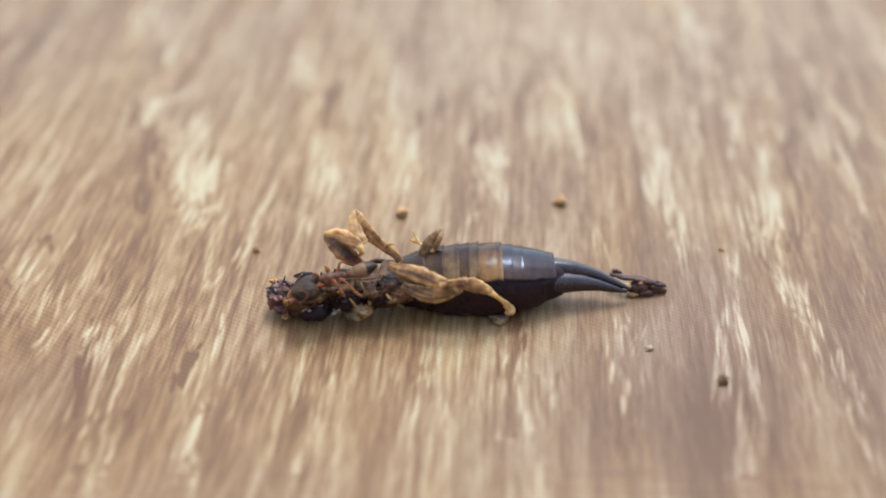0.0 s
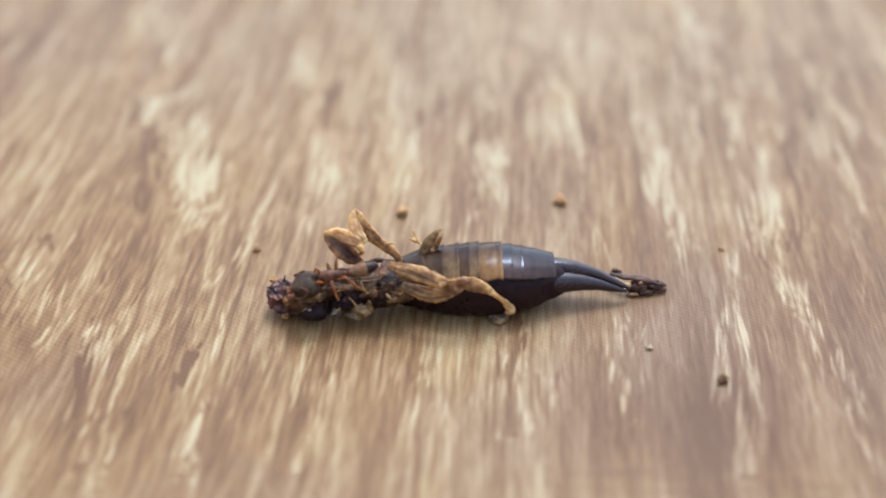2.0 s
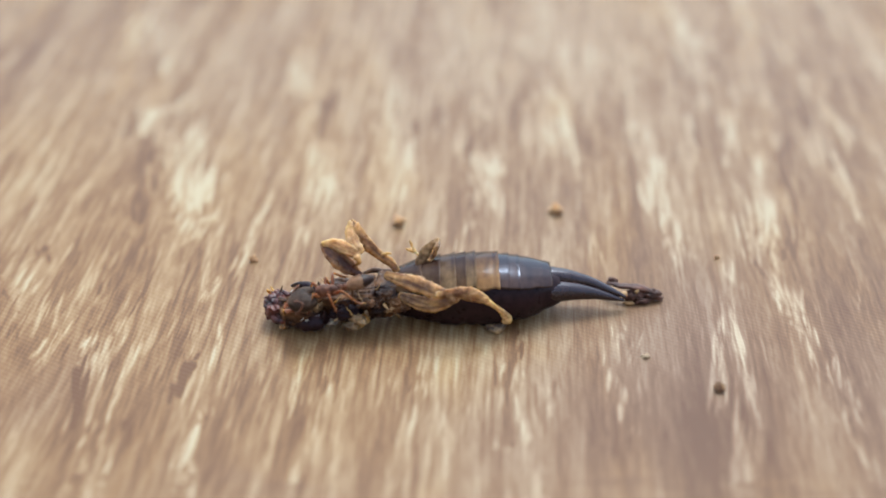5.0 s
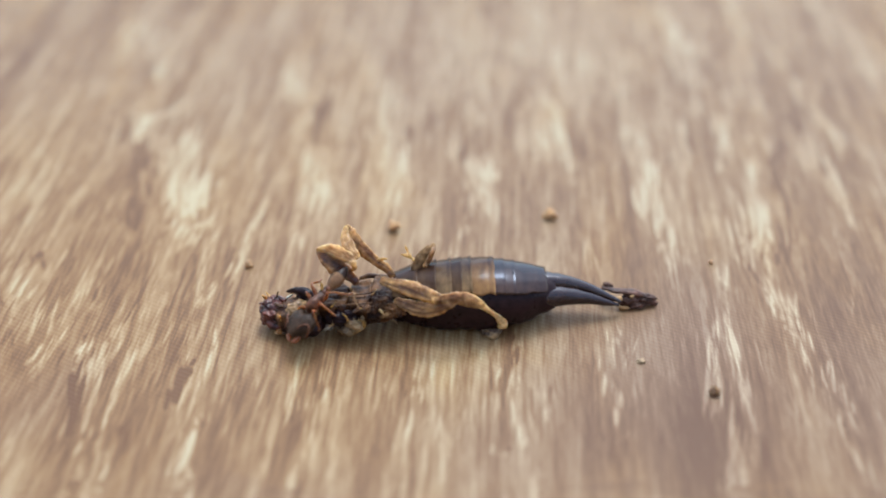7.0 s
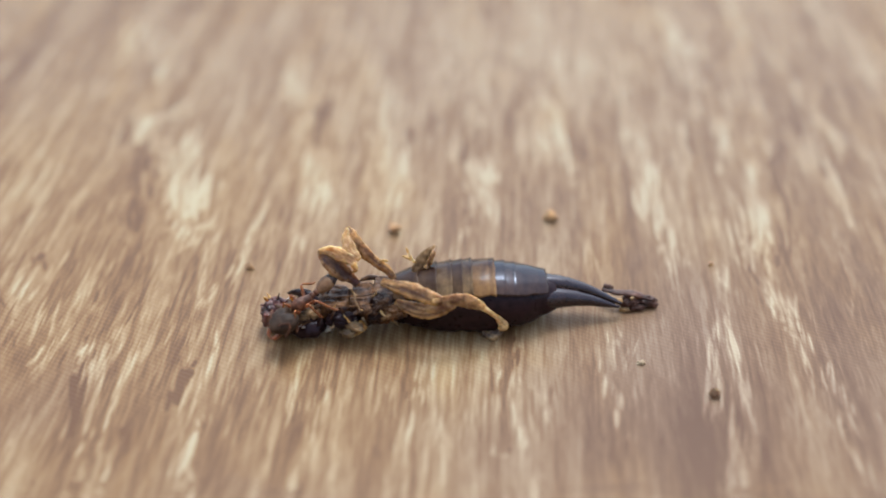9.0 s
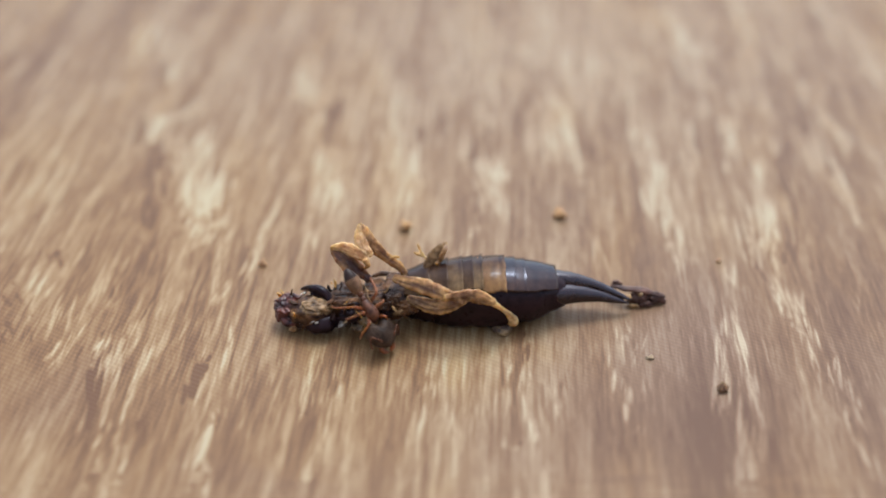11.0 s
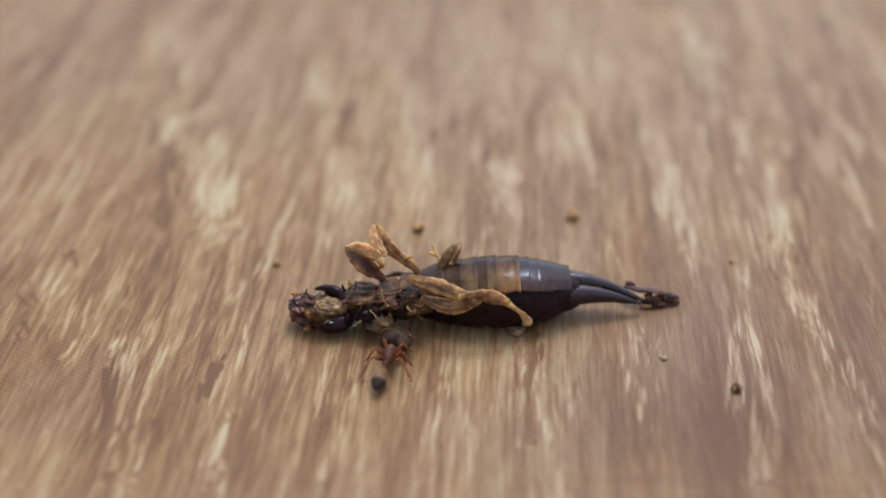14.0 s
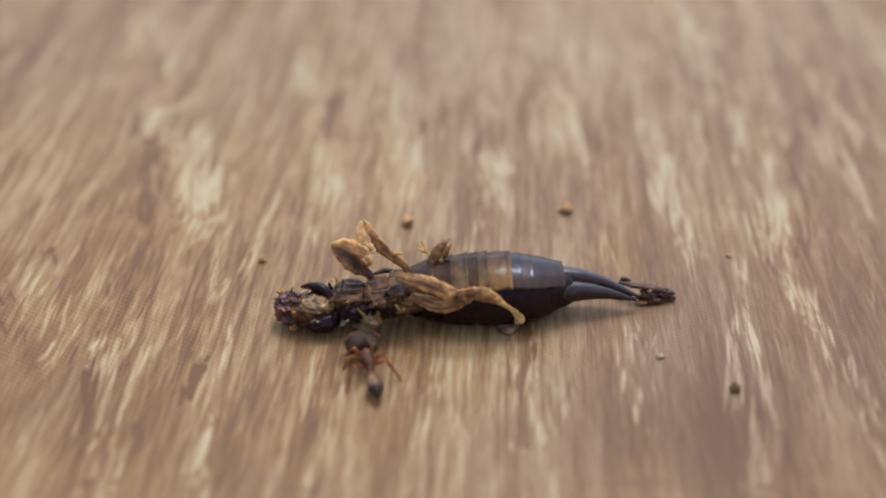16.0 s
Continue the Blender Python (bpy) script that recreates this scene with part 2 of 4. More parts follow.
    bsdf.inputs["Specular IOR Level"].default_value = 0.19
    b = nodes.new("ShaderNodeBump")
    b.inputs["Strength"].default_value = 0.15
    b.inputs["Distance"].default_value = 0.00003
    links.new(math_node('ADD', dots, fibre.outputs[0]), b.inputs["Height"])
    links.new(b.outputs[0], bsdf.inputs["Normal"])
    return m


# ---- mesh helpers ----
def part(name, bm, mat, parent=None, label="", dents=0.0):
    """Links a bmesh, in millimetres, as one mesh object under a thing or a part."""
    me = bpy.data.meshes.new(name)
    bm.transform(Matrix.Scale(MM, 4))
    bmesh.ops.recalc_face_normals(bm, faces=bm.faces)
    if dents:
        bm.normal_update()
        for v in bm.verts:
            p = v.co / MM
            v.co += v.normal * MM * dents * (noise.noise(p * 5.5) + 0.8 * noise.noise(p * 11.0) + 0.5 * noise.noise(p * 19.0))
    for f in bm.faces:
        f.smooth = True
    bm.to_mesh(me)
    bm.free()
    for m in (mat if isinstance(mat, (list, tuple)) else [mat]):
        me.materials.append(m)
    ob = new(name, me)
    if parent:
        ob.parent = parent
        # meshes are written in world millimetres; parents may stand elsewhere
        ob.matrix_parent_inverse = parent.matrix_world.inverted()
    if label:
        tagged(ob, label)
    return ob


def thing(name, place, label, category, group=""):
    e = new(name)
    e.empty_display_size = 0.001
    e.location = Vector(place) * MM
    bpy.context.view_layer.update()
    return tagged(e, label, category, group)


def spline(pts, n):
    """Catmull-Rom through points of any length, n steps a span."""
    p = [np.array(q, float) for q in pts]
    p = [2 * p[0] - p[1]] + p + [2 * p[-1] - p[-2]]
    out = []
    for i in range(1, len(p) - 2):
        for k in range(n):
            t = k / n
            a, b, c, d = p[i - 1:i + 3]
            out.append(0.5 * ((2 * b) + (c - a) * t + (2 * a - 5 * b + 4 * c - d) * t * t + (3 * b - a - 3 * c + d) * t ** 3))
    out.append(p[-2])
    return out


def tube(rows, n=12, steps=5, flat=1.0, side=(0, 0, 1), rough=0.0, groove=0.0, husk=0.0, root=0.0):
    """A limb through rows of (point, radius), rounded at both ends; flat squeezes it along side."""
    bm = bmesh.new()
    cave = bm.verts.layers.float.new("hollow") if groove else None
    q = spline([(*p, r) for p, r in rows], steps)
    rings = []
    side = Vector(side)
    for i, row in enumerate(q):
        c, r = Vector(row[:3]), max(0.015, row[3])
        d = (Vector(q[min(i + 1, len(q) - 1)][:3]) - Vector(q[max(i - 1, 0)][:3])).normalized()
        s = (side - d * side.dot(d)).normalized()
        o = d.cross(s)
        ring = []
        for k in range(n):
            a = 2 * math.pi * k / n
            off = (s * math.cos(a) * flat + o * math.sin(a)) * r
            dent = 0.0
            if groove:          # a dried, caved-in face along the limb
                dent = math.exp(-(math.sin(a * 0.5) / 0.42) ** 4) * math.sin(math.pi * i / (len(q) - 1)) ** 0.6
                off *= 1 - groove * dent
            if rough:
                off *= 1 + rough * noise.noise((c + off) * 4.0)
            flute = 0.0
            if groove:          # dried skin shrinks into lengthwise folds
                flute = noise.noise(Vector((math.cos(a) * 2.4, math.sin(a) * 2.4, i * 0.11)) + Vector(rows[0][0]))
                off *= 1 + 0.16 * flute
            v = bm.verts.new(c + off)
            # fold valleys get shade in the colour; caved faces and roots are browner
            if groove:
                v[cave] = min(1.0, max(0.0, 1.1 * max(0.0, -flute) + 1.35 * dent * husk * (0.85 + 0.7 * noise.noise((c + off) * 2.5))
                                       + root * max(0.0, 1 - 2.6 * i / (len(q) - 1)) * (0.9 + 0.5 * noise.noise((c + off) * 3.0))))
            ring.append(v)
        rings.append((c, ring, d, r))
    for (_, a, _, _), (_, b, _, _) in zip(rings, rings[1:]):
        for k in range(n):
            bm.faces.new((a[k], a[(k + 1) % n], b[(k + 1) % n], b[k]))
    for (c, ring, d, r), sign in ((rings[0], -1), (rings[-1], 1)):
        tip = bm.verts.new(c + d * sign * r * 0.6)
        mid = [bm.verts.new(c + (v.co - c) * 0.72 + d * sign * r * 0.42) for v in ring]
        for k in range(n):
            j = (k + 1) % n
            bm.faces.new((ring[k], ring[j], mid[j], mid[k]))
            bm.faces.new((mid[k], mid[j], tip))
    return bm


def lump(centre, radii, seed=0, rough=0.15, freq=1.6, sub=3, turn=(0, 0, 0), bm=None, ridge=0.0, fold=0.0):
    """An uneven rounded body; ridge adds sharp folds."""
    b = bmesh.new()
    bmesh.ops.create_icosphere(b, subdivisions=sub, radius=1)
    rot = Euler([radians(a) for a in turn]).to_matrix()
    off = Vector((seed * 3.7, seed * 1.3, -seed * 2.1))
    for v in b.verts:
        k = 1 + rough * noise.fractal(v.co * freq + off, 0.8, 2.0, 4)
        if ridge:
            k -= ridge * max(0.0, 0.25 - abs(noise.noise(v.co * freq * 1.7 - off))) * 2
        if fold:
            k += fold * noise.noise(Vector((v.co.x * 1.3, v.co.y * 5.5, v.co.z * 5.5)) + off) + 0.18 * fold * noise.noise(v.co * 6.0 + off)
        w = Vector((v.co.x * radii[0], v.co.y * radii[1], v.co.z * radii[2])) * k
        v.co = rot @ w + Vector(centre)
    if bm is None:
        return b
    me = bpy.data.meshes.new("join")
    b.to_mesh(me)
    b.free()
    bm.from_mesh(me)
    bpy.data.meshes.remove(me)
    return bm


def shield(centre, radii, seed, dish=0.25, turn=(0, 0, 0)):
    """A boxy, dished plate with a raised uneven rim, as of a dried body segment."""
    b = bmesh.new()
    bmesh.ops.create_icosphere(b, subdivisions=5, radius=1)
    rot = Euler([radians(a) for a in turn]).to_matrix()
    off = Vector((seed * 2.3, -seed * 1.7, seed))
    for v in b.verts:
        x, y, z = v.co
        sx, sy, sz = (math.copysign(abs(c) ** 0.62, c) for c in (x, y, z))
        rim = max(abs(sx), abs(sy))
        top = max(0.0, z)
        sz -= dish * top * (1 - rim ** 3)
        crease = 0.10 * noise.noise(Vector((sx * 0.8, sy * 4.5, 0)) + off) + 0.05 * noise.noise(Vector((sx, sy, sz)) * 3.2 + off)
        sz += top * crease * 1.3
        k = 1 + 0.07 * noise.noise(v.co * 1.8 + off)
        v.co = rot @ Vector((sx * radii[0] * k, sy * radii[1] * k, sz * radii[2])) + Vector(centre)
    return b


# ---- the sheet ----
# printed flecks and streaks: both ends, half width (mm) and depth of print
CREAM_FAR_LEFT = [
    (-15.94, 21.05, -15.25, 17.60, 0.73, 0.50), (-14.03, 17.94, -13.64, 15.06, 0.56, 0.50), (-12.19, 11.45, -13.26, 10.19, 0.52, 0.60), (-13.23, 10.73, -12.96, 8.63, 0.46, 0.60),
    (-12.47, 9.40, -12.27, 7.63, 0.38, 0.70), (-10.99, 8.89, -10.64, 6.42, 0.44, 0.90), (-11.82, 7.88, -11.44, 6.42, 0.29, 0.50), (-17.52, 7.85, -17.38, 6.39, 0.37, 0.40),
    (-10.33, 15.07, -10.03, 11.02, 0.21, 0.30), (-9.37, 8.14, -9.43, 5.96, 0.20, 0.35), (-16.77, 5.92, -16.76, 3.23, 0.47, 0.40), (-11.12, 5.95, -10.88, 3.91, 0.35, 0.75),
    (-10.08, 5.49, -9.89, 3.48, 0.42, 0.95), (-10.85, 3.69, -10.93, 2.20, 0.18, 0.50), (-10.02, 2.21, -10.11, 0.99, 0.31, 0.95), (-9.63, 1.60, -9.70, -0.18, 0.20, 0.70)]
CREAM_LEFT = [
    (-9.01, 2.21, -9.29, 0.40, 0.31, 0.75), (-8.90, 0.02, -8.94, -1.84, 0.21, 0.60), (-8.42, -1.83, -8.72, -3.24, 0.25, 0.75), (-9.15, -1.84, -9.28, -3.58, 0.21, 0.50),
    (-7.27, 2.85, -7.70, -1.65, 0.20, 0.80), (-16.30, 3.23, -15.98, 0.37, 0.36, 0.40), (-15.18, 1.98, -15.22, -0.01, 0.22, 0.35), (-14.43, 4.11, -14.71, 2.39, 0.23, 0.35),
    (-15.83, -0.58, -16.42, -1.51, 0.53, 0.45), (-15.42, -1.69, -15.45, -3.44, 0.52, 0.60), (-14.01, 0.38, -13.96, -1.13, 0.22, 0.45), (-14.21, -0.58, -14.21, -1.86, 0.17, 0.40),
    (-12.47, -1.13, -12.55, -2.21, 0.17, 0.35), (-12.99, -2.57, -13.06, -3.60, 0.21, 0.50), (-14.27, -3.26, -14.24, -4.92, 0.36, 0.75), (-12.77, -3.93, -13.00, -5.07, 0.20, 0.60)]
CREAM_NEAR_LEFT = [
    (-12.29, -2.91, -12.40, -4.26, 0.18, 0.40), (-11.29, -3.76, -11.38, -5.22, 0.16, 0.40), (-13.70, -5.08, -13.81, -6.17, 0.29, 0.80), (-13.36, -5.23, -13.49, -6.62, 0.16, 0.50),
    (-12.23, -5.85, -12.23, -7.06, 0.17, 0.75), (-11.76, -7.06, -11.54, -9.57, 0.24, 0.85), (-11.09, -5.22, -11.12, -7.35, 0.17, 0.55), (-10.58, -6.75, -10.60, -8.89, 0.15, 0.80),
    (-10.69, -8.48, -10.62, -10.86, 0.16, 0.70), (-11.18, -9.57, -11.30, -10.61, 0.21, 0.70), (-10.82, -10.35, -10.83, -11.11, 0.18, 0.80), (-10.48, -11.11, -10.47, -12.32, 0.19, 0.85),
    (-10.86, -11.36, -10.95, -12.08, 0.17, 0.80), (-10.55, -12.32, -10.55, -13.06, 0.20, 0.75), (-7.71, -10.34, -7.82, -11.83, 0.21, 0.95), (-7.95, -11.59, -8.08, -12.30, 0.14, 0.60)]
CREAM_NEAR_LEFT_MIDDLE = [
    (-7.52, -12.06, -7.48, -13.04, 0.20, 0.85), (-7.73, -5.20, -7.70, -6.74, 0.19, 0.70), (-8.04, -7.04, -8.05, -8.19, 0.17, 0.55), (-7.64, -9.01, -7.41, -9.95, 0.16, 0.50),
    (-8.52, -5.21, -8.66, -6.14, 0.16, 0.50), (-14.14, -7.07, -14.38, -8.22, 0.15, 0.35), (-13.39, -10.11, -13.44, -10.87, 0.18, 0.35), (-12.41, -11.12, -12.45, -11.61, 0.17, 0.35),
    (-15.06, -5.87, -15.29, -7.37, 0.17, 0.30), (-9.30, -8.47, -9.28, -9.56, 0.15, 0.35), (-9.17, -11.10, -9.10, -12.31, 0.14, 0.35), (-4.85, -5.97, -4.86, -8.45, 0.21, 0.80),
    (-4.13, -7.02, -4.12, -8.45, 0.26, 0.65), (-4.19, -8.17, -4.15, -10.32, 0.18, 0.70), (-4.27, -10.95, -4.45, -12.52, 0.16, 0.80), (-3.51, -10.57, -3.55, -12.51, 0.26, 0.40)]
CREAM_NEAR_MIDDLE = [
    (-0.60, -7.00, -0.69, -8.98, 0.22, 0.70), (-0.82, -8.15, -0.78, -9.11, 0.26, 0.60), (-1.13, -9.78, -1.20, -10.93, 0.18, 0.70), (-0.27, -9.78, -0.21, -11.54, 0.16, 0.65),
    (-0.68, -9.91, -0.94, -10.81, 0.14, 0.50), (-2.09, -8.16, -2.23, -9.26, 0.26, 0.45), (-1.56, -10.56, -1.60, -12.50, 0.24, 0.45), (-0.85, -11.06, -0.92, -12.27, 0.16, 0.40),
    (1.93, -5.78, 1.86, -7.28, 0.38, 0.50), (1.94, -7.57, 1.85, -9.50, 0.37, 0.70), (2.28, -8.14, 2.31, -8.69, 0.22, 0.60), (1.55, -7.86, 1.55, -9.24, 0.15, 0.50),
    (1.63, -10.29, 1.60, -11.04, 0.21, 0.60), (2.27, -10.02, 2.26, -10.79, 0.18, 0.60), (2.80, -11.41, 2.74, -12.25, 0.21, 0.60), (3.47, -8.41, 3.29, -9.49, 0.15, 0.50)]
CREAM_NEAR_RIGHT_MIDDLE = [
    (1.91, -11.78, 1.93, -12.99, 0.17, 0.40), (-5.12, -8.59, -5.25, -9.14, 0.37, 0.35), (1.14, -8.97, 1.00, -10.54, 0.16, 0.40), (3.75, -7.27, 3.52, -8.96, 0.13, 0.40),
    (5.67, -5.45, 5.72, -6.67, 0.17, 0.55), (5.24, -5.76, 5.14, -6.67, 0.15, 0.50), (6.36, -5.45, 6.02, -6.52, 0.23, 0.50), (5.65, -7.55, 5.50, -9.08, 0.20, 0.75),
    (6.21, -7.26, 6.08, -8.94, 0.15, 0.50), (5.70, -9.75, 5.57, -10.77, 0.14, 0.50), (6.02, -10.01, 5.85, -11.02, 0.14, 0.40), (5.07, -10.52, 4.95, -11.52, 0.16, 0.35),
    (7.68, -7.54, 7.63, -8.39, 0.15, 0.40), (10.83, -6.04, 10.53, -7.81, 0.19, 0.40), (10.43, -10.24, 10.34, -11.00, 0.18, 0.35), (5.94, -4.33, 5.92, -5.29, 0.20, 0.60)]
CREAM_NEAR_RIGHT = [
    (9.36, -5.12, 8.83, -8.10, 0.25, 0.80), (8.81, -8.52, 8.66, -9.47, 0.16, 0.70), (9.83, -5.74, 9.48, -8.10, 0.17, 0.65), (9.77, -6.95, 9.64, -8.93, 0.13, 0.80),
    (9.19, -8.93, 8.89, -11.01, 0.16, 0.85), (8.96, -10.76, 8.66, -12.96, 0.24, 0.90), (9.72, -8.38, 9.47, -11.00, 0.14, 0.70), (9.52, -10.75, 9.22, -12.95, 0.17, 0.60),
    (12.06, -4.95, 12.13, -5.88, 0.24, 0.60), (12.52, -5.10, 12.34, -6.93, 0.19, 0.75), (12.31, -6.93, 12.13, -8.36, 0.15, 0.70), (13.01, -6.93, 12.61, -8.91, 0.17, 0.80),
    (13.22, -7.22, 12.96, -9.44, 0.17, 0.70), (12.78, -9.45, 12.70, -10.99, 0.21, 0.80), (12.55, -11.23, 12.53, -12.19, 0.21, 0.70), (10.48, -1.74, 10.31, -3.65, 0.17, 0.60)]
CREAM_RIGHT = [
    (5.58, 1.26, 5.51, -1.41, 0.17, 0.70), (4.99, -0.29, 4.95, -1.77, 0.17, 0.40), (8.23, 6.04, 7.95, 3.13, 0.23, 0.60), (8.83, 6.04, 8.47, 2.09, 0.21, 0.70),
    (8.41, 1.68, 8.49, -0.65, 0.15, 0.80), (8.80, 1.28, 8.56, -2.81, 0.19, 0.85), (11.59, 4.23, 11.57, 1.29, 0.30, 0.70), (11.65, 1.70, 11.71, -0.64, 0.26, 0.75),
    (13.05, 5.59, 12.52, 2.11, 0.19, 0.55), (12.41, 4.24, 12.09, 0.12, 0.31, 0.80), (12.03, -0.64, 12.04, -2.44, 0.17, 0.70), (12.12, -2.09, 11.98, -4.46, 0.20, 0.75),
    (12.48, -2.79, 12.42, -5.10, 0.30, 0.80), (9.41, 0.11, 9.16, -2.11, 0.13, 0.50), (10.65, -3.14, 10.55, -4.15, 0.12, 0.40), (16.39, 6.07, 16.01, 2.96, 0.21, 0.60)]
CREAM_FAR_RIGHT = [
    (16.13, 2.54, 15.89, 0.53, 0.20, 0.60), (15.13, 0.52, 14.63, -2.08, 0.15, 0.45), (13.27, -0.82, 13.30, -1.55, 0.21, 0.50), (16.45, 1.72, 16.22, 0.14, 0.18, 0.50),
    (12.03, 22.62, 11.87, 19.74, 0.66, 0.50), (11.87, 19.74, 11.58, 14.56, 0.51, 0.65), (11.99, 14.56, 11.52, 11.11, 0.37, 0.60), (12.48, 10.04, 11.92, 6.52, 0.30, 0.60),
    (8.36, 19.73, 8.04, 14.54, 0.56, 0.35), (8.37, 13.94, 8.15, 11.10, 0.26, 0.45), (8.21, 10.55, 7.87, 6.99, 0.25, 0.50), (8.71, 9.50, 8.42, 6.51, 0.20, 0.45),
    (10.73, 9.51, 10.47, 6.52, 0.20, 0.45), (16.38, 17.73, 16.63, 15.19, 0.39, 0.50), (16.89, 13.98, 16.59, 11.68, 0.37, 0.55), (16.32, 11.13, 15.92, 7.02, 0.23, 0.55)]
CREAM_FAR_CORNER = [
    (16.97, 11.13, 17.16, 8.01, 0.35, 0.60), (15.67, 22.64, 15.09, 18.39, 0.30, 0.35), (19.92, 22.65, 20.05, 19.77, 0.48, 0.45), (20.98, 18.41, 20.48, 15.20, 0.45, 0.40),
    (-7.19, 14.48, -6.84, 11.58, 0.32, 0.70), (-6.78, 16.98, -6.38, 9.43, 0.37, 0.35), (-5.58, 7.41, -5.83, 5.97, 0.34, 0.50), (-2.31, 13.90, -2.38, 11.60, 0.37, 0.75),
    (-2.67, 9.97, -2.48, 6.46, 0.35, 0.55), (-1.78, 7.67, -1.74, 6.08, 0.22, 0.50), (0.02, 19.69, 0.14, 16.37, 0.40, 0.40), (0.14, 16.37, 0.17, 12.74, 0.27, 0.60),
    (0.22, 10.52, 0.56, 7.44, 0.30, 0.45), (1.30, 12.18, 1.39, 10.79, 0.31, 0.55), (1.55, 7.44, 1.50, 5.77, 0.53, 0.90), (3.89, 18.34, 4.26, 15.14, 0.51, 0.55)]
CREAM_FAR_MIDDLE = [
    (4.58, 13.93, 4.90, 11.08, 0.32, 0.55), (5.16, 11.08, 5.05, 6.73, 0.23, 0.80), (4.05, 10.00, 4.25, 7.46, 0.25, 0.50), (6.10, 12.77, 5.92, 10.81, 0.26, 0.45),
    (-3.35, 19.68, -3.06, 15.72, 0.43, 0.30), (-5.02, 6.45, -4.99, 2.86, 0.31, 0.60), (-5.43, 5.51, -5.59, 3.28, 0.23, 0.45), (-5.41, 1.21, -5.50, -0.34, 0.22, 0.55),
    (-1.83, 4.62, -2.12, 2.66, 0.23, 0.70), (-1.64, 6.94, -1.71, 4.62, 0.22, 0.50), (-2.49, 6.94, -2.45, 5.52, 0.19, 0.40), (1.13, 5.54, 1.15, 3.31, 0.21, 0.60),
    (1.50, 6.01, 1.75, 2.89, 0.19, 0.60), (0.69, 1.24, 0.49, -0.32, 0.18, 0.60), (1.17, 2.47, 1.03, 1.44, 0.20, 0.60), (5.35, 6.02, 5.10, 2.07, 0.14, 0.50)]
CREAM = CREAM_FAR_LEFT + CREAM_LEFT + CREAM_NEAR_LEFT + CREAM_NEAR_LEFT_MIDDLE + CREAM_NEAR_MIDDLE + CREAM_NEAR_RIGHT_MIDDLE + CREAM_NEAR_RIGHT + CREAM_RIGHT + CREAM_FAR_RIGHT + CREAM_FAR_CORNER + CREAM_FAR_MIDDLE
BROWN_LEFT = [
    (-14.15, 10.19, -13.83, 8.62, 0.36, 0.50), (-13.16, 8.37, -12.56, 5.94, 0.44, 0.45), (-12.71, 5.48, -12.05, 1.58, 0.42, 0.40), (-10.82, 0.99, -10.78, 0.13, 0.18, 0.50),
    (-15.55, -0.01, -15.19, -0.95, 0.39, 0.50), (-12.49, 0.27, -12.40, -0.45, 0.13, 0.50), (-10.94, -1.85, -11.22, -4.58, 0.14, 0.50), (-10.89, 2.62, -10.82, 1.59, 0.27, 0.40),
    (-9.82, -0.37, -9.77, -1.30, 0.34, 0.40), (-8.20, 0.41, -8.08, -2.72, 0.17, 0.50), (-7.46, 1.61, -7.71, 0.03, 0.15, 0.40), (-16.84, -1.88, -16.11, -2.93, 0.42, 0.40),
    (-15.32, -4.27, -14.76, -5.55, 0.50, 0.45), (-12.65, -2.21, -12.65, -3.60, 0.17, 0.40), (-12.81, -5.86, -12.71, -7.06, 0.35, 0.50), (-11.67, -6.16, -11.66, -7.06, 0.15, 0.50)]
BROWN_NEAR_LEFT = [
    (-12.09, -7.64, -11.82, -9.71, 0.15, 0.70), (-12.05, -10.10, -12.41, -12.09, 0.16, 0.50), (-12.34, -12.33, -12.48, -13.07, 0.14, 0.50), (-10.26, -10.09, -10.21, -10.73, 0.11, 0.60),
    (-8.42, -6.44, -8.56, -7.33, 0.10, 0.60), (-8.51, -7.04, -8.60, -8.75, 0.15, 0.95), (-8.74, -8.47, -8.74, -9.56, 0.13, 0.80), (-11.39, -10.61, -11.41, -11.24, 0.21, 0.40),
    (-13.51, -10.62, -13.47, -12.57, 0.14, 0.30), (-13.82, -6.47, -13.48, -8.77, 0.47, 0.30), (-8.69, -9.82, -8.51, -11.83, 0.18, 0.30), (-4.86, -8.45, -4.67, -9.54, 0.22, 0.40),
    (-4.48, -9.54, -4.28, -10.83, 0.18, 0.35), (-1.56, -7.00, -1.41, -9.25, 0.15, 0.35), (-1.16, -8.15, -1.23, -9.52, 0.17, 0.40), (0.46, -11.05, 0.35, -12.49, 0.15, 0.35)]
BROWN_RIGHT = [
    (12.61, -8.08, 12.37, -9.97, 0.16, 0.70), (12.41, -10.48, 12.04, -11.48, 0.17, 0.40), (11.33, 0.12, 11.81, -2.09, 0.11, 0.50), (9.24, -9.99, 8.88, -12.95, 0.07, 0.60),
    (14.45, 7.02, 13.07, 0.13, 0.32, 0.45), (13.47, 0.91, 13.22, -1.00, 0.22, 0.40), (11.94, -2.44, 11.93, -3.81, 0.10, 0.50), (6.04, 8.21, 5.85, 6.26, 0.22, 0.40),
    (15.80, 11.13, 15.67, 9.01, 0.20, 0.50), (13.49, -4.78, 13.09, -6.63, 0.16, 0.35), (10.81, 3.15, 10.50, 1.49, 0.27, 0.30), (11.04, 10.57, 10.67, 7.98, 0.10, 0.40),
    (13.95, 18.38, 13.33, 15.17, 0.51, 0.30), (14.72, 13.97, 13.25, 6.53, 0.51, 0.30), (17.81, 13.40, 17.49, 11.14, 0.37, 0.30), (17.38, 7.03, 16.96, 4.70, 0.48, 0.30)]
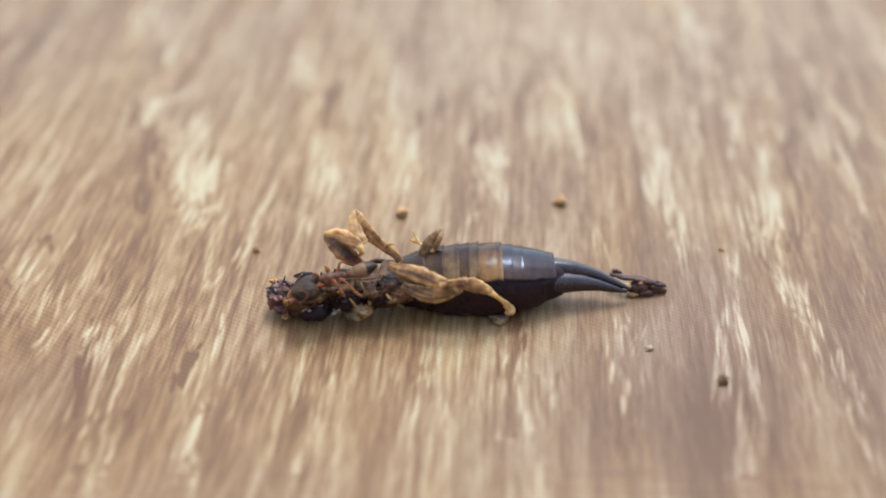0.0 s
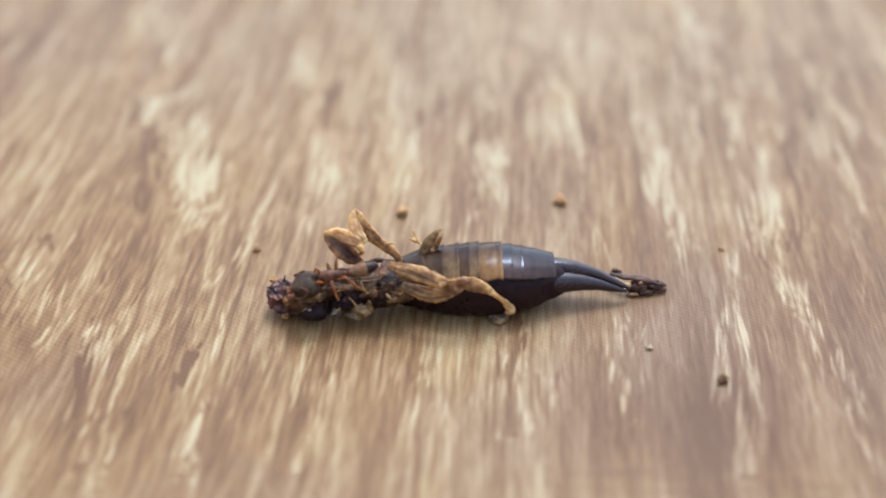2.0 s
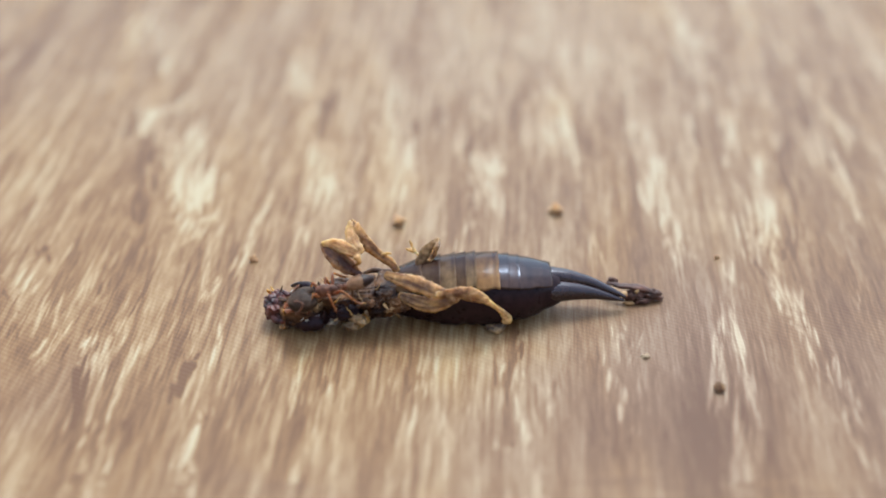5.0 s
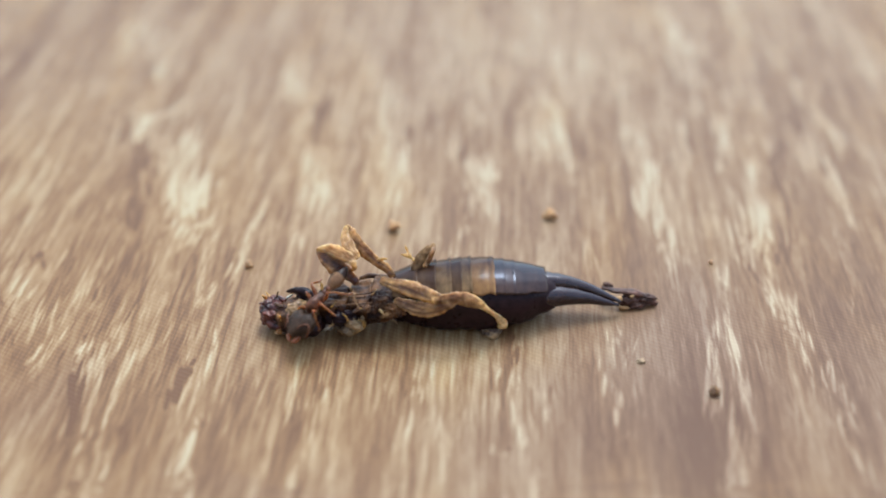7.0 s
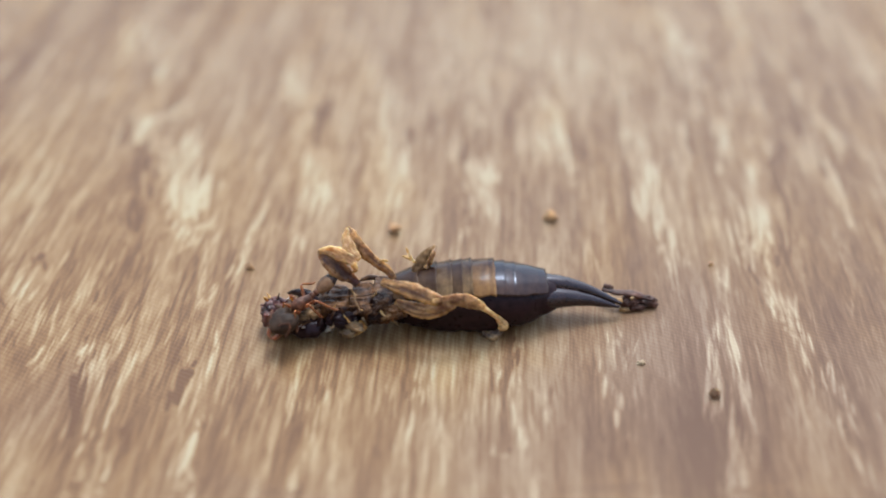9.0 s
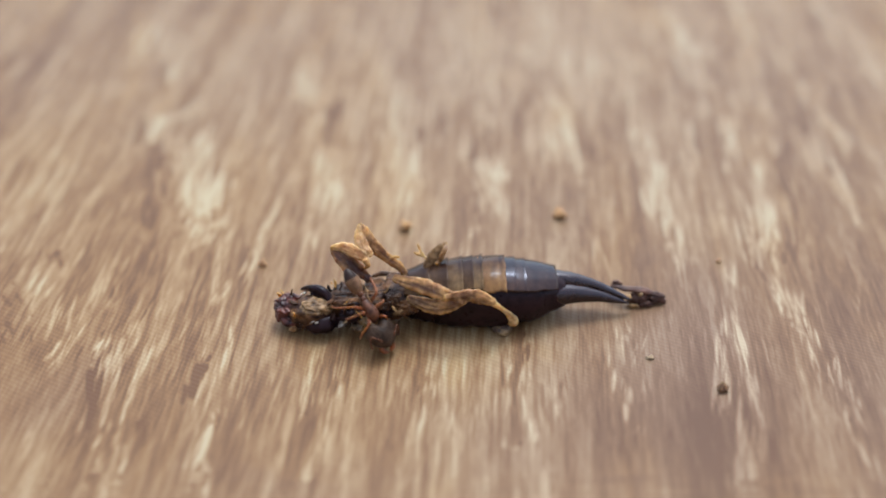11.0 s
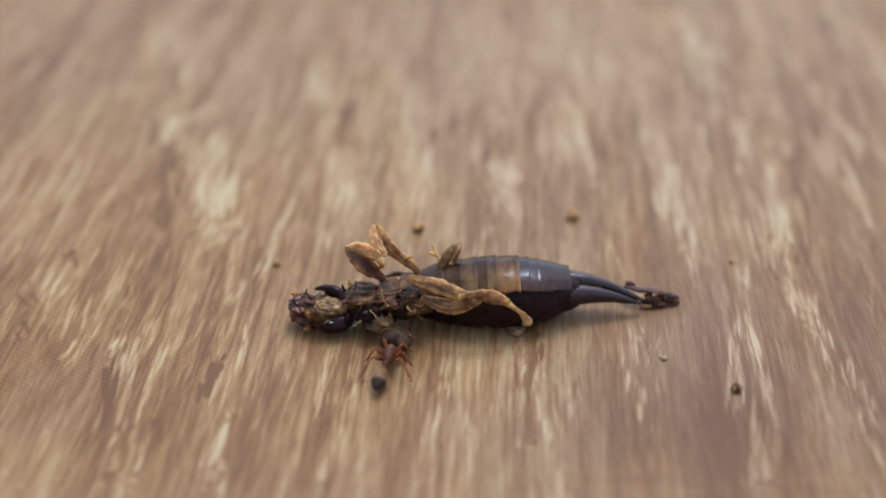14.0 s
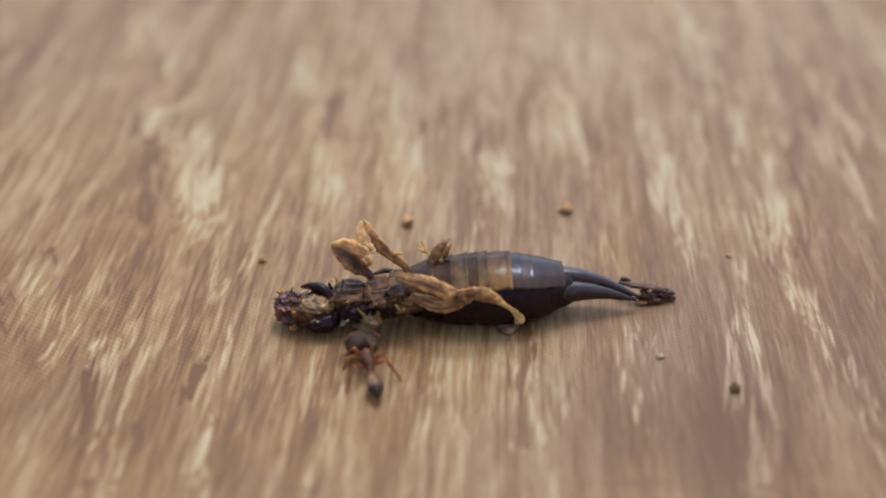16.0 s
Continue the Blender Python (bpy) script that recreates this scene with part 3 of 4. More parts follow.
BROWN_MIDDLE = [
    (-5.53, 11.59, -5.46, 8.41, 0.20, 0.60), (-1.44, 9.71, -1.28, 7.68, 0.20, 0.40), (-0.55, 10.79, -0.47, 8.94, 0.20, 0.40), (1.15, 9.46, 0.93, 7.44, 0.15, 0.50),
    (0.55, 15.74, 0.58, 12.17, 0.22, 0.30), (-4.38, 7.91, -4.38, 5.98, 0.24, 0.30), (2.43, -5.47, 2.44, -6.98, 0.10, 0.60), (3.87, -6.98, 3.75, -9.49, 0.13, 0.40),
    (0.88, -8.42, 0.93, -10.03, 0.15, 0.35), (2.97, -8.96, 2.91, -11.04, 0.14, 0.35), (1.99, -10.28, 1.87, -10.79, 0.07, 0.50), (-1.30, 0.83, -1.39, -0.33, 0.13, 0.30),
    (2.59, 6.01, 2.38, 1.65, 0.21, 0.25), (-5.56, 2.86, -5.78, 1.61, 0.32, 0.35), (6.65, 3.77, 6.42, 0.87, 0.23, 0.30), (-3.19, -8.44, -3.16, -10.57, 0.18, 0.25)]
BROWN = BROWN_LEFT + BROWN_NEAR_LEFT + BROWN_RIGHT + BROWN_MIDDLE
# broad areas of darker tone, left and right on the sheet
BROWN_BROAD = [(-14.4, -4.0, -13.6, -11.5, 2.2, 0.34), (-15.5, -6.0, -12.5, -13.5, 3.5, 0.24), (-16.5, 14.0, -14.0, 1.0, 3.2, 0.26), (8.5, -5.0, 7.0, -15.5, 5.5, 0.44), (14.5, 9.0, 12.5, -15.0, 4.5, 0.37), (7.5, 2.5, 6.8, -6.0, 4.5, 0.36)]
# broad paler areas; the last one brightens the sheet under the insect's shadow
CREAM_BROAD = [(3.0, 26.0, 3.0, 8.0, 10.0, 0.42), (14.0, 24.0, 12.0, 6.0, 5.0, 0.36), (-6.0, 26.0, -5.0, 10.0, 4.0, 0.25), (-9.0, 2.0, -8.6, -11.0, 4.5, 0.26), (-4.0, -5.0, -3.8, -9.0, 3.0, 0.24)]
WARM = [
    (-13.0, 9.0, -12.0, -15.0, 9.0, 0.42), (-3.0, -2.0, -2.5, -15.0, 8.0, 0.36),
    (-19.0, 11.0, -15.5, -1.0, 5.0, 0.35), (-15.0, -3.0, -14.0, -12.0, 4.0, 0.30),
    # rows starting near y -5.6 paint the insect's warm half-shade into the sheet
    (-3.61, -5.64, -3.48, -9.57, 0.94, 0.40), (0.05, -5.60, -0.01, -9.01, 0.70, 0.60), (-4.96, -5.65, -4.96, -7.42, 0.64, 0.50), (-14.23, 1.16, -13.97, -0.74, 2.20, 0.35),
    (-1.86, -5.92, -1.78, -7.66, 1.92, 0.45), (1.01, -5.89, 0.99, -7.35, 0.96, 0.50), (3.14, -5.56, 3.23, -7.33, 0.97, 0.40), (-6.19, -7.99, -6.21, -11.59, 1.50, 0.30),
    (-9.64, -9.12, -9.79, -11.63, 0.89, 0.25),]
MAUVE = [
    (15.27, 19.0, 12.53, 3.91, 6.40, 0.20), (9.37, -1.56, 7.58, -13.47, 4.96, 0.66), (14.50, -0.05, 11.64, -13.42, 3.76, 0.50), (4.61, 4.69, 4.23, -0.90, 3.75, 0.14),
    (5.20, -6.14, 4.68, -13.29, 3.29, 0.48), (1.89, -8.45, 1.73, -13.54, 3.21, 0.40), (-1.65, -10.56, -1.68, -13.58, 3.14, 0.18), (-0.68, 22.0, -0.58, 8.0, 9.19, 0.16),
    (-12.90, -6.35, -13.15, -10.70, 1.86, 0.30), (-4.96, -12.05, -5.13, -13.40, 2.26, 0.30),]


def build_floor():
    xs = np.concatenate([-np.geomspace(6, 0.0285, 14), np.arange(-0.028, 0.0281, 0.00006), np.geomspace(0.0285, 6, 14)])
    ys = np.concatenate([-np.geomspace(6, 0.0165, 14), np.arange(-0.016, 0.0301, 0.00011), np.geomspace(0.031, 6, 14)])
    gx, gy = np.meshgrid(xs, ys)
    nx, ny = len(xs), len(ys)
    light, dark, warm, mauve = (np.zeros_like(gx) for _ in range(4))
    # the outlines of the print wander a little
    rng = np.random.default_rng(4)
    wx, wy = gx.copy(), gy.copy()
    for k in range(14):
        f, a, p = rng.uniform(500, 4000), rng.uniform(0, 6.3), rng.uniform(0, 6.3)
        wave = np.sin((gx * math.cos(a) + gy * 0.45 * math.sin(a)) * f + p)
        wx += wave * 0.05 / f
        wy += np.roll(wave, 37, 0) * 0.25 / f

    def stamp(field, x0, y0, x1, y1, w, s):
        """One soft-ended stroke of print, ends and half width in millimetres."""
        pad = 3 * w + 0.35 * math.hypot(x1 - x0, y1 - y0) + 0.2
        i0, i1 = np.searchsorted(xs, [(min(x0, x1) - pad) * MM, (max(x0, x1) + pad) * MM])
        j0, j1 = np.searchsorted(ys, [(min(y0, y1) - pad) * MM, (max(y0, y1) + pad) * MM])
        X, Y = wx[j0:j1, i0:i1] / MM, wy[j0:j1, i0:i1] / MM
        dx, dy = x1 - x0, y1 - y0
        ln = math.hypot(dx, dy)
        u = ((X - (x0 + x1) / 2) * dx + (Y - (y0 + y1) / 2) * dy) / (ln * ln / 2)
        v = ((X - (x0 + x1) / 2) * dy - (Y - (y0 + y1) / 2) * dx) / ln / w
        win = field[j0:j1, i0:i1]
        np.maximum(win, s * np.exp(-np.abs(u) ** 3 * 1.1 - v * v), out=win)

    for rows, field in ((WARM, warm), (MAUVE, mauve)):
        for row in rows:
            stamp(field, *row)
    # flecks and dark marks break up into short torn strokes along the grain
    for rows, field, thin, base in ((CREAM, light, 0.075, 0.5), (BROWN, dark, 0.08, 0.55)):
        for x0, y0, x1, y1, w, s in rows:
            s = s * 1.35 if y0 > 5 else s         # the print is bolder towards the far end
            stamp(field, x0, y0, x1, y1, w * 1.1, s * base)
            fine = max(thin, 0.17 * w)
            ln = math.hypot(x1 - x0, y1 - y0)
            for k in range(int(3 + 1.1 * w * ln / fine / 0.9)):
                u, v = rng.uniform(-0.58, 0.58), rng.normal(0, 0.75)
                half = rng.uniform(0.22, 0.62) * min(ln, 2.8)
                lean = rng.normal(-0.02, 0.05)
                dx, dy = (x1 - x0) / ln, (y1 - y0) / ln
                cx = (x0 + x1) / 2 + u * dx * ln - v * w * dy
                cy = (y0 + y1) / 2 + u * dy * ln + v * w * dx
                dx, dy = dx - lean * dy, dy + lean * dx
                stamp(field, cx - dx * half, cy - dy * half, cx + dx * half, cy + dy * half, fine * rng.uniform(0.6, 1.6), s * rng.uniform(0.55, 1.1))
    for rows, field in ((BROWN_BROAD, dark), (CREAM_BROAD, light)):
        for row in rows:
            stamp(field, *row)
    # finer pale and dark strands all over the print
    for k in range(8000):
        x, y = rng.uniform(-24, 24), rng.uniform(-15.5, 24)
        half, w, s = rng.uniform(0.3, 1.0) ** 2 * 2.6, rng.uniform(0.05, 0.13), rng.uniform(0.05, 0.35)
        dx = 0.06 + rng.normal(0, 0.02)
        stamp(light if k % 2 else dark, x - dx * half, y - half, x + dx * half, y + half, w, s)
    co = np.stack([gx, gy, np.zeros_like(gx)], -1).reshape(-1, 3)
    idx = np.arange(nx * ny).reshape(ny, nx)
    faces = np.stack([idx[:-1, :-1], idx[:-1, 1:], idx[1:, 1:], idx[1:, :-1]], -1).reshape(-1, 4)
    me = bpy.data.meshes.new("floor")
    me.vertices.add(len(co))
    me.vertices.foreach_set("co", co.ravel())
    me.loops.add(faces.size)
    me.loops.foreach_set("vertex_index", faces.ravel())
    me.polygons.add(len(faces))
    me.polygons.foreach_set("loop_start", np.arange(0, faces.size, 4))
    me.update(calc_edges=True)
    for name, field in (("light", light), ("dark", dark), ("warm", warm), ("mauve", mauve)):
        me.attributes.new(name, 'FLOAT', 'POINT').data.foreach_set("value", field.ravel().astype(np.float32))
    me.materials.append(floor_material())
    ob = new("floor", me)
    tagged(ob, "beige-brown wood-effect printed sheet with cream flecks", "floor", kind="structure")


build_floor()


def build_sky_block():
    """Plain plastered wall, unseen, added behind the camera to block low sky light."""
    bm = bmesh.new()
    bmesh.ops.create_cube(bm, size=1, matrix=Matrix.Translation((0, -1300, 400)) @ Matrix.Diagonal((6000, 200, 800, 1)))
    bmesh.ops.bevel(bm, geom=bm.edges[:], offset=8, segments=2, affect='EDGES')
    ob = part("sky_block_south", bm, M_SKY_BLOCK)
    for f in ob.data.polygons:
        f.use_smooth = False
    tagged(ob, "unseen low plain beige plastered wall added to block sky light", "wall", kind="structure")


build_sky_block()


# ---- the earwig ----
earwig = thing("earwig", (-0.25, -4.41, -0.00), "dead dark brown earwig lying belly-up on the wood-effect sheet", "insect")

# abdomen axis: station, half width, half height
AXIS = [((-2.10, -4.10, 0.95), 0.85, 0.55), ((-1.03, -4.04, 0.98), 1.18, 0.88), ((0.04, -4.10, 1.02), 1.36, 1.03), ((1.01, -4.10, 1.05), 1.42, 1.08),
        ((1.79, -4.08, 1.05), 1.38, 1.04), ((2.67, -4.02, 1.05), 1.24, 0.88), ((3.37, -3.92, 1.00), 1.00, 0.74), ((3.90, -3.88, 0.97), 0.78, 0.60)]
AX = spline([(*c, a, b) for c, a, b in AXIS], 12)


def station(x):
    """Centre, half width and half height of the abdomen at x."""
    xs = [v[0] for v in AX]
    return [float(np.interp(x, xs, [v[k] for v in AX])) for k in range(1, 5)]


def belly_plate(x0, x1, mat, seed=0, lift=0.0, tilt=0.025, near=140, ruffle=0.03):
    """One hard belly plate: a curved shell whose hind rim stands proud of the next, its near edge free and uneven."""
    bm = bmesh.new()
    seam_shade = bm.verts.layers.float.new("hollow")
    nu, nv = 14, 36
    grid = []
    for layer in (0.0, -0.05):
        g = []
        for i in range(nu + 1):
            u = i / nu
            row = []
            for j in range(nv + 1):
                v = j / nv
                ragged = 5 * noise.noise(Vector((x0 * 2 + u * (x1 - x0) * 2.5, seed, 3)))
                th = radians(-12 + (near + ragged + 12) * v)
                slant = -0.10 * math.sin(th) * (1 - v)
                edge = ruffle * noise.noise(Vector((th * 3.4 + seed, seed, 0)))
                x = x0 + (x1 - x0) * u + slant + edge
                cy, cz, a, b = station(x)
                k = 1 + lift + tilt * (2 * u - 1) + 0.018 * max(0.0, u - 0.8) / 0.2
                k += 0.016 * noise.noise(Vector((x * 1.7, th * 2.2, seed))) + 0.010 * noise.noise(Vector((x * 1.1, th * 9, seed + 5)))
                p = bm.verts.new((x, cy + a * (k + layer) * math.cos(th), cz + b * (k + layer) * math.sin(th)))
                # plate tops are painted darker in place of shading; noise adds mottling
                top_shade_mottle = 0.85 * max(0.0, min(1.0, (radians(126) - th) / radians(48))) + 0.5 * max(0.0, noise.noise(Vector((x * 3.4, th * 1.6, seed + 4))))
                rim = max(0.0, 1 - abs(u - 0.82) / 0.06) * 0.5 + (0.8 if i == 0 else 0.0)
                p[seam_shade] = min(1.0, top_shade_mottle + rim)
                row.append(p)
            g.append(row)
        grid.append(g)
    top, low = grid
    for i in range(nu):
        for j in range(nv):
            bm.faces.new((top[i][j], top[i][j + 1], top[i + 1][j + 1], top[i + 1][j]))
            bm.faces.new((low[i][j], low[i + 1][j], low[i + 1][j + 1], low[i][j + 1]))
    for i in range(nu):
        for j in (0, nv):
            bm.faces.new((top[i][j], top[i + 1][j], low[i + 1][j], low[i][j]))
    for j in range(nv):
        for i in (0, nu):
            bm.faces.new((top[i][j], top[i][j + 1], low[i][j + 1], low[i][j]))
    return part("belly_plate", bm, mat, earwig)


def abdomen_core():
    """The soft, shaded side and back of the abdomen under the plates."""
    bm = bmesh.new()
    rings = []
    x0, x1 = AX[0][0], AX[-1][0]
    for i in range(61):
        x = x0 + (x1 - x0) * i / 60
        cy, cz, a, b = station(x)
        ring = []
        for j in range(32):
            th = 2 * math.pi * j / 32
            k = (0.90 - 0.16 * max(0.0, i / 60 - 0.85) / 0.15) + 0.02 * math.sin(i * 1.35) * max(0, -math.sin(th)) + 0.04 * noise.noise(Vector((x * 2, math.cos(th) * 2, math.sin(th) * 2)))
            c, d = math.cos(th), math.sin(th)
            if d < 0:           # the back is pressed flat on the sheet
                c, d = math.copysign(abs(c) ** 0.72, c), -abs(d) ** 0.8
            ring.append(bm.verts.new((x, cy + a * k * c, max(0.03, cz - 0.10 + b * k * d * 1.12))))
        rings.append(ring)
    for a, b in zip(rings, rings[1:]):
        for j in range(32):
            bm.faces.new((a[j], a[(j + 1) % 32], b[(j + 1) % 32], b[j]))
    bm.faces.new(rings[0])
    bm.faces.new(rings[-1])
    return part("abdomen", bm, M_BLACK, earwig, "dark glossy shaded abdomen side")


abdomen_core()
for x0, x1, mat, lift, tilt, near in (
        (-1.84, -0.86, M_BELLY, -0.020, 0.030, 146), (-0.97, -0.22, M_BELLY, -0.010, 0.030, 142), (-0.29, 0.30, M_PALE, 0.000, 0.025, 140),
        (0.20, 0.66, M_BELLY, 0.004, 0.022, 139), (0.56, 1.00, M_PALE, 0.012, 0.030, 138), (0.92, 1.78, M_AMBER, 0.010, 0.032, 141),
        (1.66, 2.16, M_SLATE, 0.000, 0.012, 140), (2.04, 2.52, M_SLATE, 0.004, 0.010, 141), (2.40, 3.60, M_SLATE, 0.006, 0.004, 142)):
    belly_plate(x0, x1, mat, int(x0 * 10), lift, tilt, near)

# forceps: two curved tapering blades that meet at the tips
part("forcep", tube([((3.20, -3.70, 1.18), 0.40), ((3.70, -3.68, 1.17), 0.385), ((4.35, -3.68, 1.10), 0.31), ((5.05, -3.73, 0.93), 0.22), ((5.72, -3.89, 0.72), 0.14),
                     ((6.22, -4.02, 0.55), 0.05)], 20, 8, 0.9, (0, 0.3, 1), rough=0.05), M_FORCEP, earwig, "glossy dark brown forceps blade")
part("forcep", tube([((3.05, -4.25, 0.92), 0.50), ((3.62, -4.16, 0.90), 0.44), ((4.35, -4.09, 0.86), 0.34), ((5.10, -4.04, 0.72), 0.23), ((5.70, -4.06, 0.57), 0.14),
                     ((6.14, -4.09, 0.46), 0.05)], 20, 8, 0.95, (0, 0.3, 1), rough=0.05), M_FORCEP, earwig, "glossy dark brown forceps blade")

# thorax: three dark shrunken segments, each a dished plate with a raised rim
part("prothorax", shield((-3.74, -4.47, 0.80), (0.56, 0.72, 0.62), 3, 0.30, (0, -3, -3)), M_THORAX, earwig, dents=0.032)
part("mesothorax", shield((-2.80, -4.45, 0.88), (0.44, 0.80, 0.66), 5, 0.28, (0, -3, -3)), M_THORAX, earwig, dents=0.032)
part("metathorax", shield((-2.07, -4.29, 0.95), (0.42, 0.88, 0.68), 8, 0.25, (0, -2, -3)), M_THORAX, earwig, dents=0.032)
for pts, r in (([(-4.12, -4.70, 1.24), (-3.46, -4.72, 1.38), (-2.77, -4.77, 1.46), (-2.16, -4.67, 1.50)], 0.035),
               ([(-3.99, -5.12, 1.06), (-3.51, -5.25, 1.30), (-2.90, -5.28, 1.42), (-2.33, -5.25, 1.44)], 0.03),
               ([(-4.26, -4.06, 1.05), (-4.25, -4.66, 1.14), (-4.15, -5.04, 1.00), (-4.04, -5.10, 0.75)], 0.08),
               ([(-2.91, -3.58, 1.25), (-2.60, -3.55, 1.32), (-2.20, -3.60, 1.36), (-1.88, -3.79, 1.40)], 0.10)):
    part("keel", tube([(p, r * k) for p, k in zip(pts, (0.7, 1.2, 1.0, 0.6))], 10, 5, 0.7, rough=0.5), M_THORAX, earwig)
part("breast_plate", lump((-2.67, -5.44, 1.35), (0.24, 0.20, 0.12), 6, 0.25, 1.8, 5, ridge=0.15, fold=0.22), M_THORAX, earwig, dents=0.035)
part("breast_plate", lump((-2.10, -5.17, 1.62), (0.24, 0.15, 0.05), 9, 0.35, 1.8, 5, ridge=0.2, fold=0.22), M_THORAX, earwig, dents=0.035)
part("breast_plate", lump((-1.73, -5.24, 1.15), (0.42, 0.30, 0.26), 2, 0.25, 1.7, 5, ridge=0.15, fold=0.25), M_THORAX, earwig, dents=0.035)
part("breast_plate", lump((-2.30, -5.30, 1.10), (0.30, 0.26, 0.26), 2, 0.3, 1.7, 5, ridge=0.15, fold=0.22), M_DARK, earwig, dents=0.035)
part("breast_plate", lump((-3.45, -5.32, 0.85), (0.55, 0.28, 0.32), 12, 0.25, 1.7, 5, ridge=0.15, fold=0.2), M_BLACK, earwig, dents=0.035)

# head: capsule, upturned cheek plates, gnawed face and mouthparts
head = part("head", lump((-5.00, -4.84, 0.60), (0.88, 0.76, 0.52), 4, 0.10, 1.4, 5, ridge=0.04, fold=0.06), M_THORAX, earwig, dents=0.03)
part("face", lump((-4.84, -5.01, 0.95), (0.58, 0.46, 0.26), 7, 0.18, 1.5, 5, ridge=0.10, fold=0.10), M_FACE, head, "gnawed tan face", dents=0.04)
part("cheek_plate", tube([((-5.42, -3.96, 0.95), 0.08), ((-5.10, -4.15, 1.12), 0.20), ((-4.73, -4.39, 1.20), 0.32), ((-4.42, -4.63, 1.12), 0.26), ((-4.31, -4.95, 1.00), 0.10)], 16, 6, 0.6,
                         (0.2, 0.8, 0.6)), M_BLACK, head, "shiny dark cheek plate")
part("cheek_plate", tube([((-5.31, -5.21, 0.55), 0.20), ((-4.88, -5.34, 0.48), 0.33), ((-4.46, -5.34, 0.48), 0.34), ((-4.10, -5.08, 0.52), 0.17)], 16, 8, 0.9, rough=0.25), M_BLACK, head, "shiny dark cheek plate")
part("cheek_plate", lump((-4.72, -4.31, 0.85), (0.40, 0.34, 0.28), 15, 0.15, 1.5, 5, ridge=0.1, fold=0.08), M_BLACK, head, "shiny dark cheek plate")
part("mouthpart", lump((-5.85, -4.62, 0.60), (0.46, 0.60, 0.46), 11, 0.22, 1.7, 5, ridge=0.14, fold=0.14), M_RED, head, "reddish dark gnawed mouthpart", dents=0.04)
part("mandible", tube([((-6.03, -5.02, 0.50), 0.16), ((-5.78, -5.23, 0.42), 0.17), ((-5.48, -5.27, 0.50), 0.12)], 10, 5, 0.8, rough=0.4), M_RED, head)
part("mandible", tube([((-6.08, -4.33, 0.75), 0.12), ((-5.75, -4.37, 0.95), 0.15), ((-5.46, -4.54, 1.00), 0.10)], 10, 5, 0.8, rough=0.4), M_RED, head)
part("palp", tube([((-6.08, -4.27, 0.80), 0.05), ((-6.18, -4.34, 1.00), 0.06), ((-6.24, -4.38, 1.10), 0.03)], 8, 4), M_LEG, head)
part("palp", tube([((-5.57, -5.27, 0.40), 0.09), ((-5.63, -5.32, 0.25), 0.10), ((-5.75, -5.29, 0.20), 0.06)], 8, 4, rough=0.4), M_LEGDARK, head)
part("palp", tube([((-5.52, -5.34, 0.70), 0.05), ((-5.55, -5.41, 1.00), 0.05)], 8, 4), M_LEG, head)
part("neck", tube([((-4.18, -4.97, 0.55), 0.18), ((-3.95, -5.09, 0.40), 0.2), ((-3.85, -5.14, 0.25), 0.1)], 10, 5, 0.7, rough=0.3), M_GREY, earwig, "grey shrivelled neck membrane")


def leg(label, femur, tibia, tarsus=(), mats=(M_LEG, M_LEG, M_LEGTIP), flat=0.55, side=(0.3, -0.7, 0.5), husk=0.9, root=0.7):
    fe = part("leg", tube(femur, 24, 7, flat, side, 0.18, groove=0.7 if husk > 0.6 else 0.3, husk=husk, root=root), mats[0], earwig, label, dents=0.028)
    if tibia:
        part("tibia", tube(tibia, 24, 7, flat, side, 0.18, groove=0.5 if husk > 0.6 else 0.25, husk=husk * 0.45), mats[1], fe, dents=0.025)
    if tarsus:
        part("tarsus", tube(tarsus, 10, 5, 0.8, side, 0.35), mats[2], fe)


leg("folded tan foreleg with a dark brown hollow thigh",
    [((-2.99, -4.18, 1.50), 0.13), ((-3.21, -4.16, 1.75), 0.20), ((-3.57, -4.26, 2.20), 0.31), ((-3.99, -4.20, 2.60), 0.25), ((-4.26, -4.08, 2.80), 0.09)],
    [((-4.23, -4.12, 2.85), 0.09), ((-3.89, -4.09, 2.85), 0.17), ((-3.48, -4.14, 2.70), 0.21), ((-3.14, -4.22, 2.50), 0.16), ((-3.00, -4.44, 2.40), 0.07)],
    [((-3.09, -4.39, 2.50), 0.11), ((-2.98, -4.47, 2.35), 0.08), ((-3.10, -4.42, 2.20), 0.05)], (M_LEGDARK, M_LEGTIP, M_LEG))
leg("folded tan middle leg raised above the body",
    [((-1.76, -3.93, 1.60), 0.12), ((-1.99, -3.81, 1.85), 0.15), ((-2.40, -3.77, 2.20), 0.17), ((-2.86, -3.64, 2.65), 0.20), ((-3.16, -3.37, 3.05), 0.17), ((-3.30, -3.22, 3.20), 0.08)],
    [((-3.33, -3.32, 3.20), 0.09), ((-3.33, -3.57, 2.95), 0.19), ((-3.17, -3.88, 2.70), 0.21), ((-2.91, -4.13, 2.55), 0.10)],
    [((-2.29, -3.77, 2.15), 0.07), ((-2.12, -3.74, 2.20), 0.05), ((-1.95, -3.63, 2.10), 0.03)], (M_LEG, M_LEGTIP, M_LEG), husk=0.45)
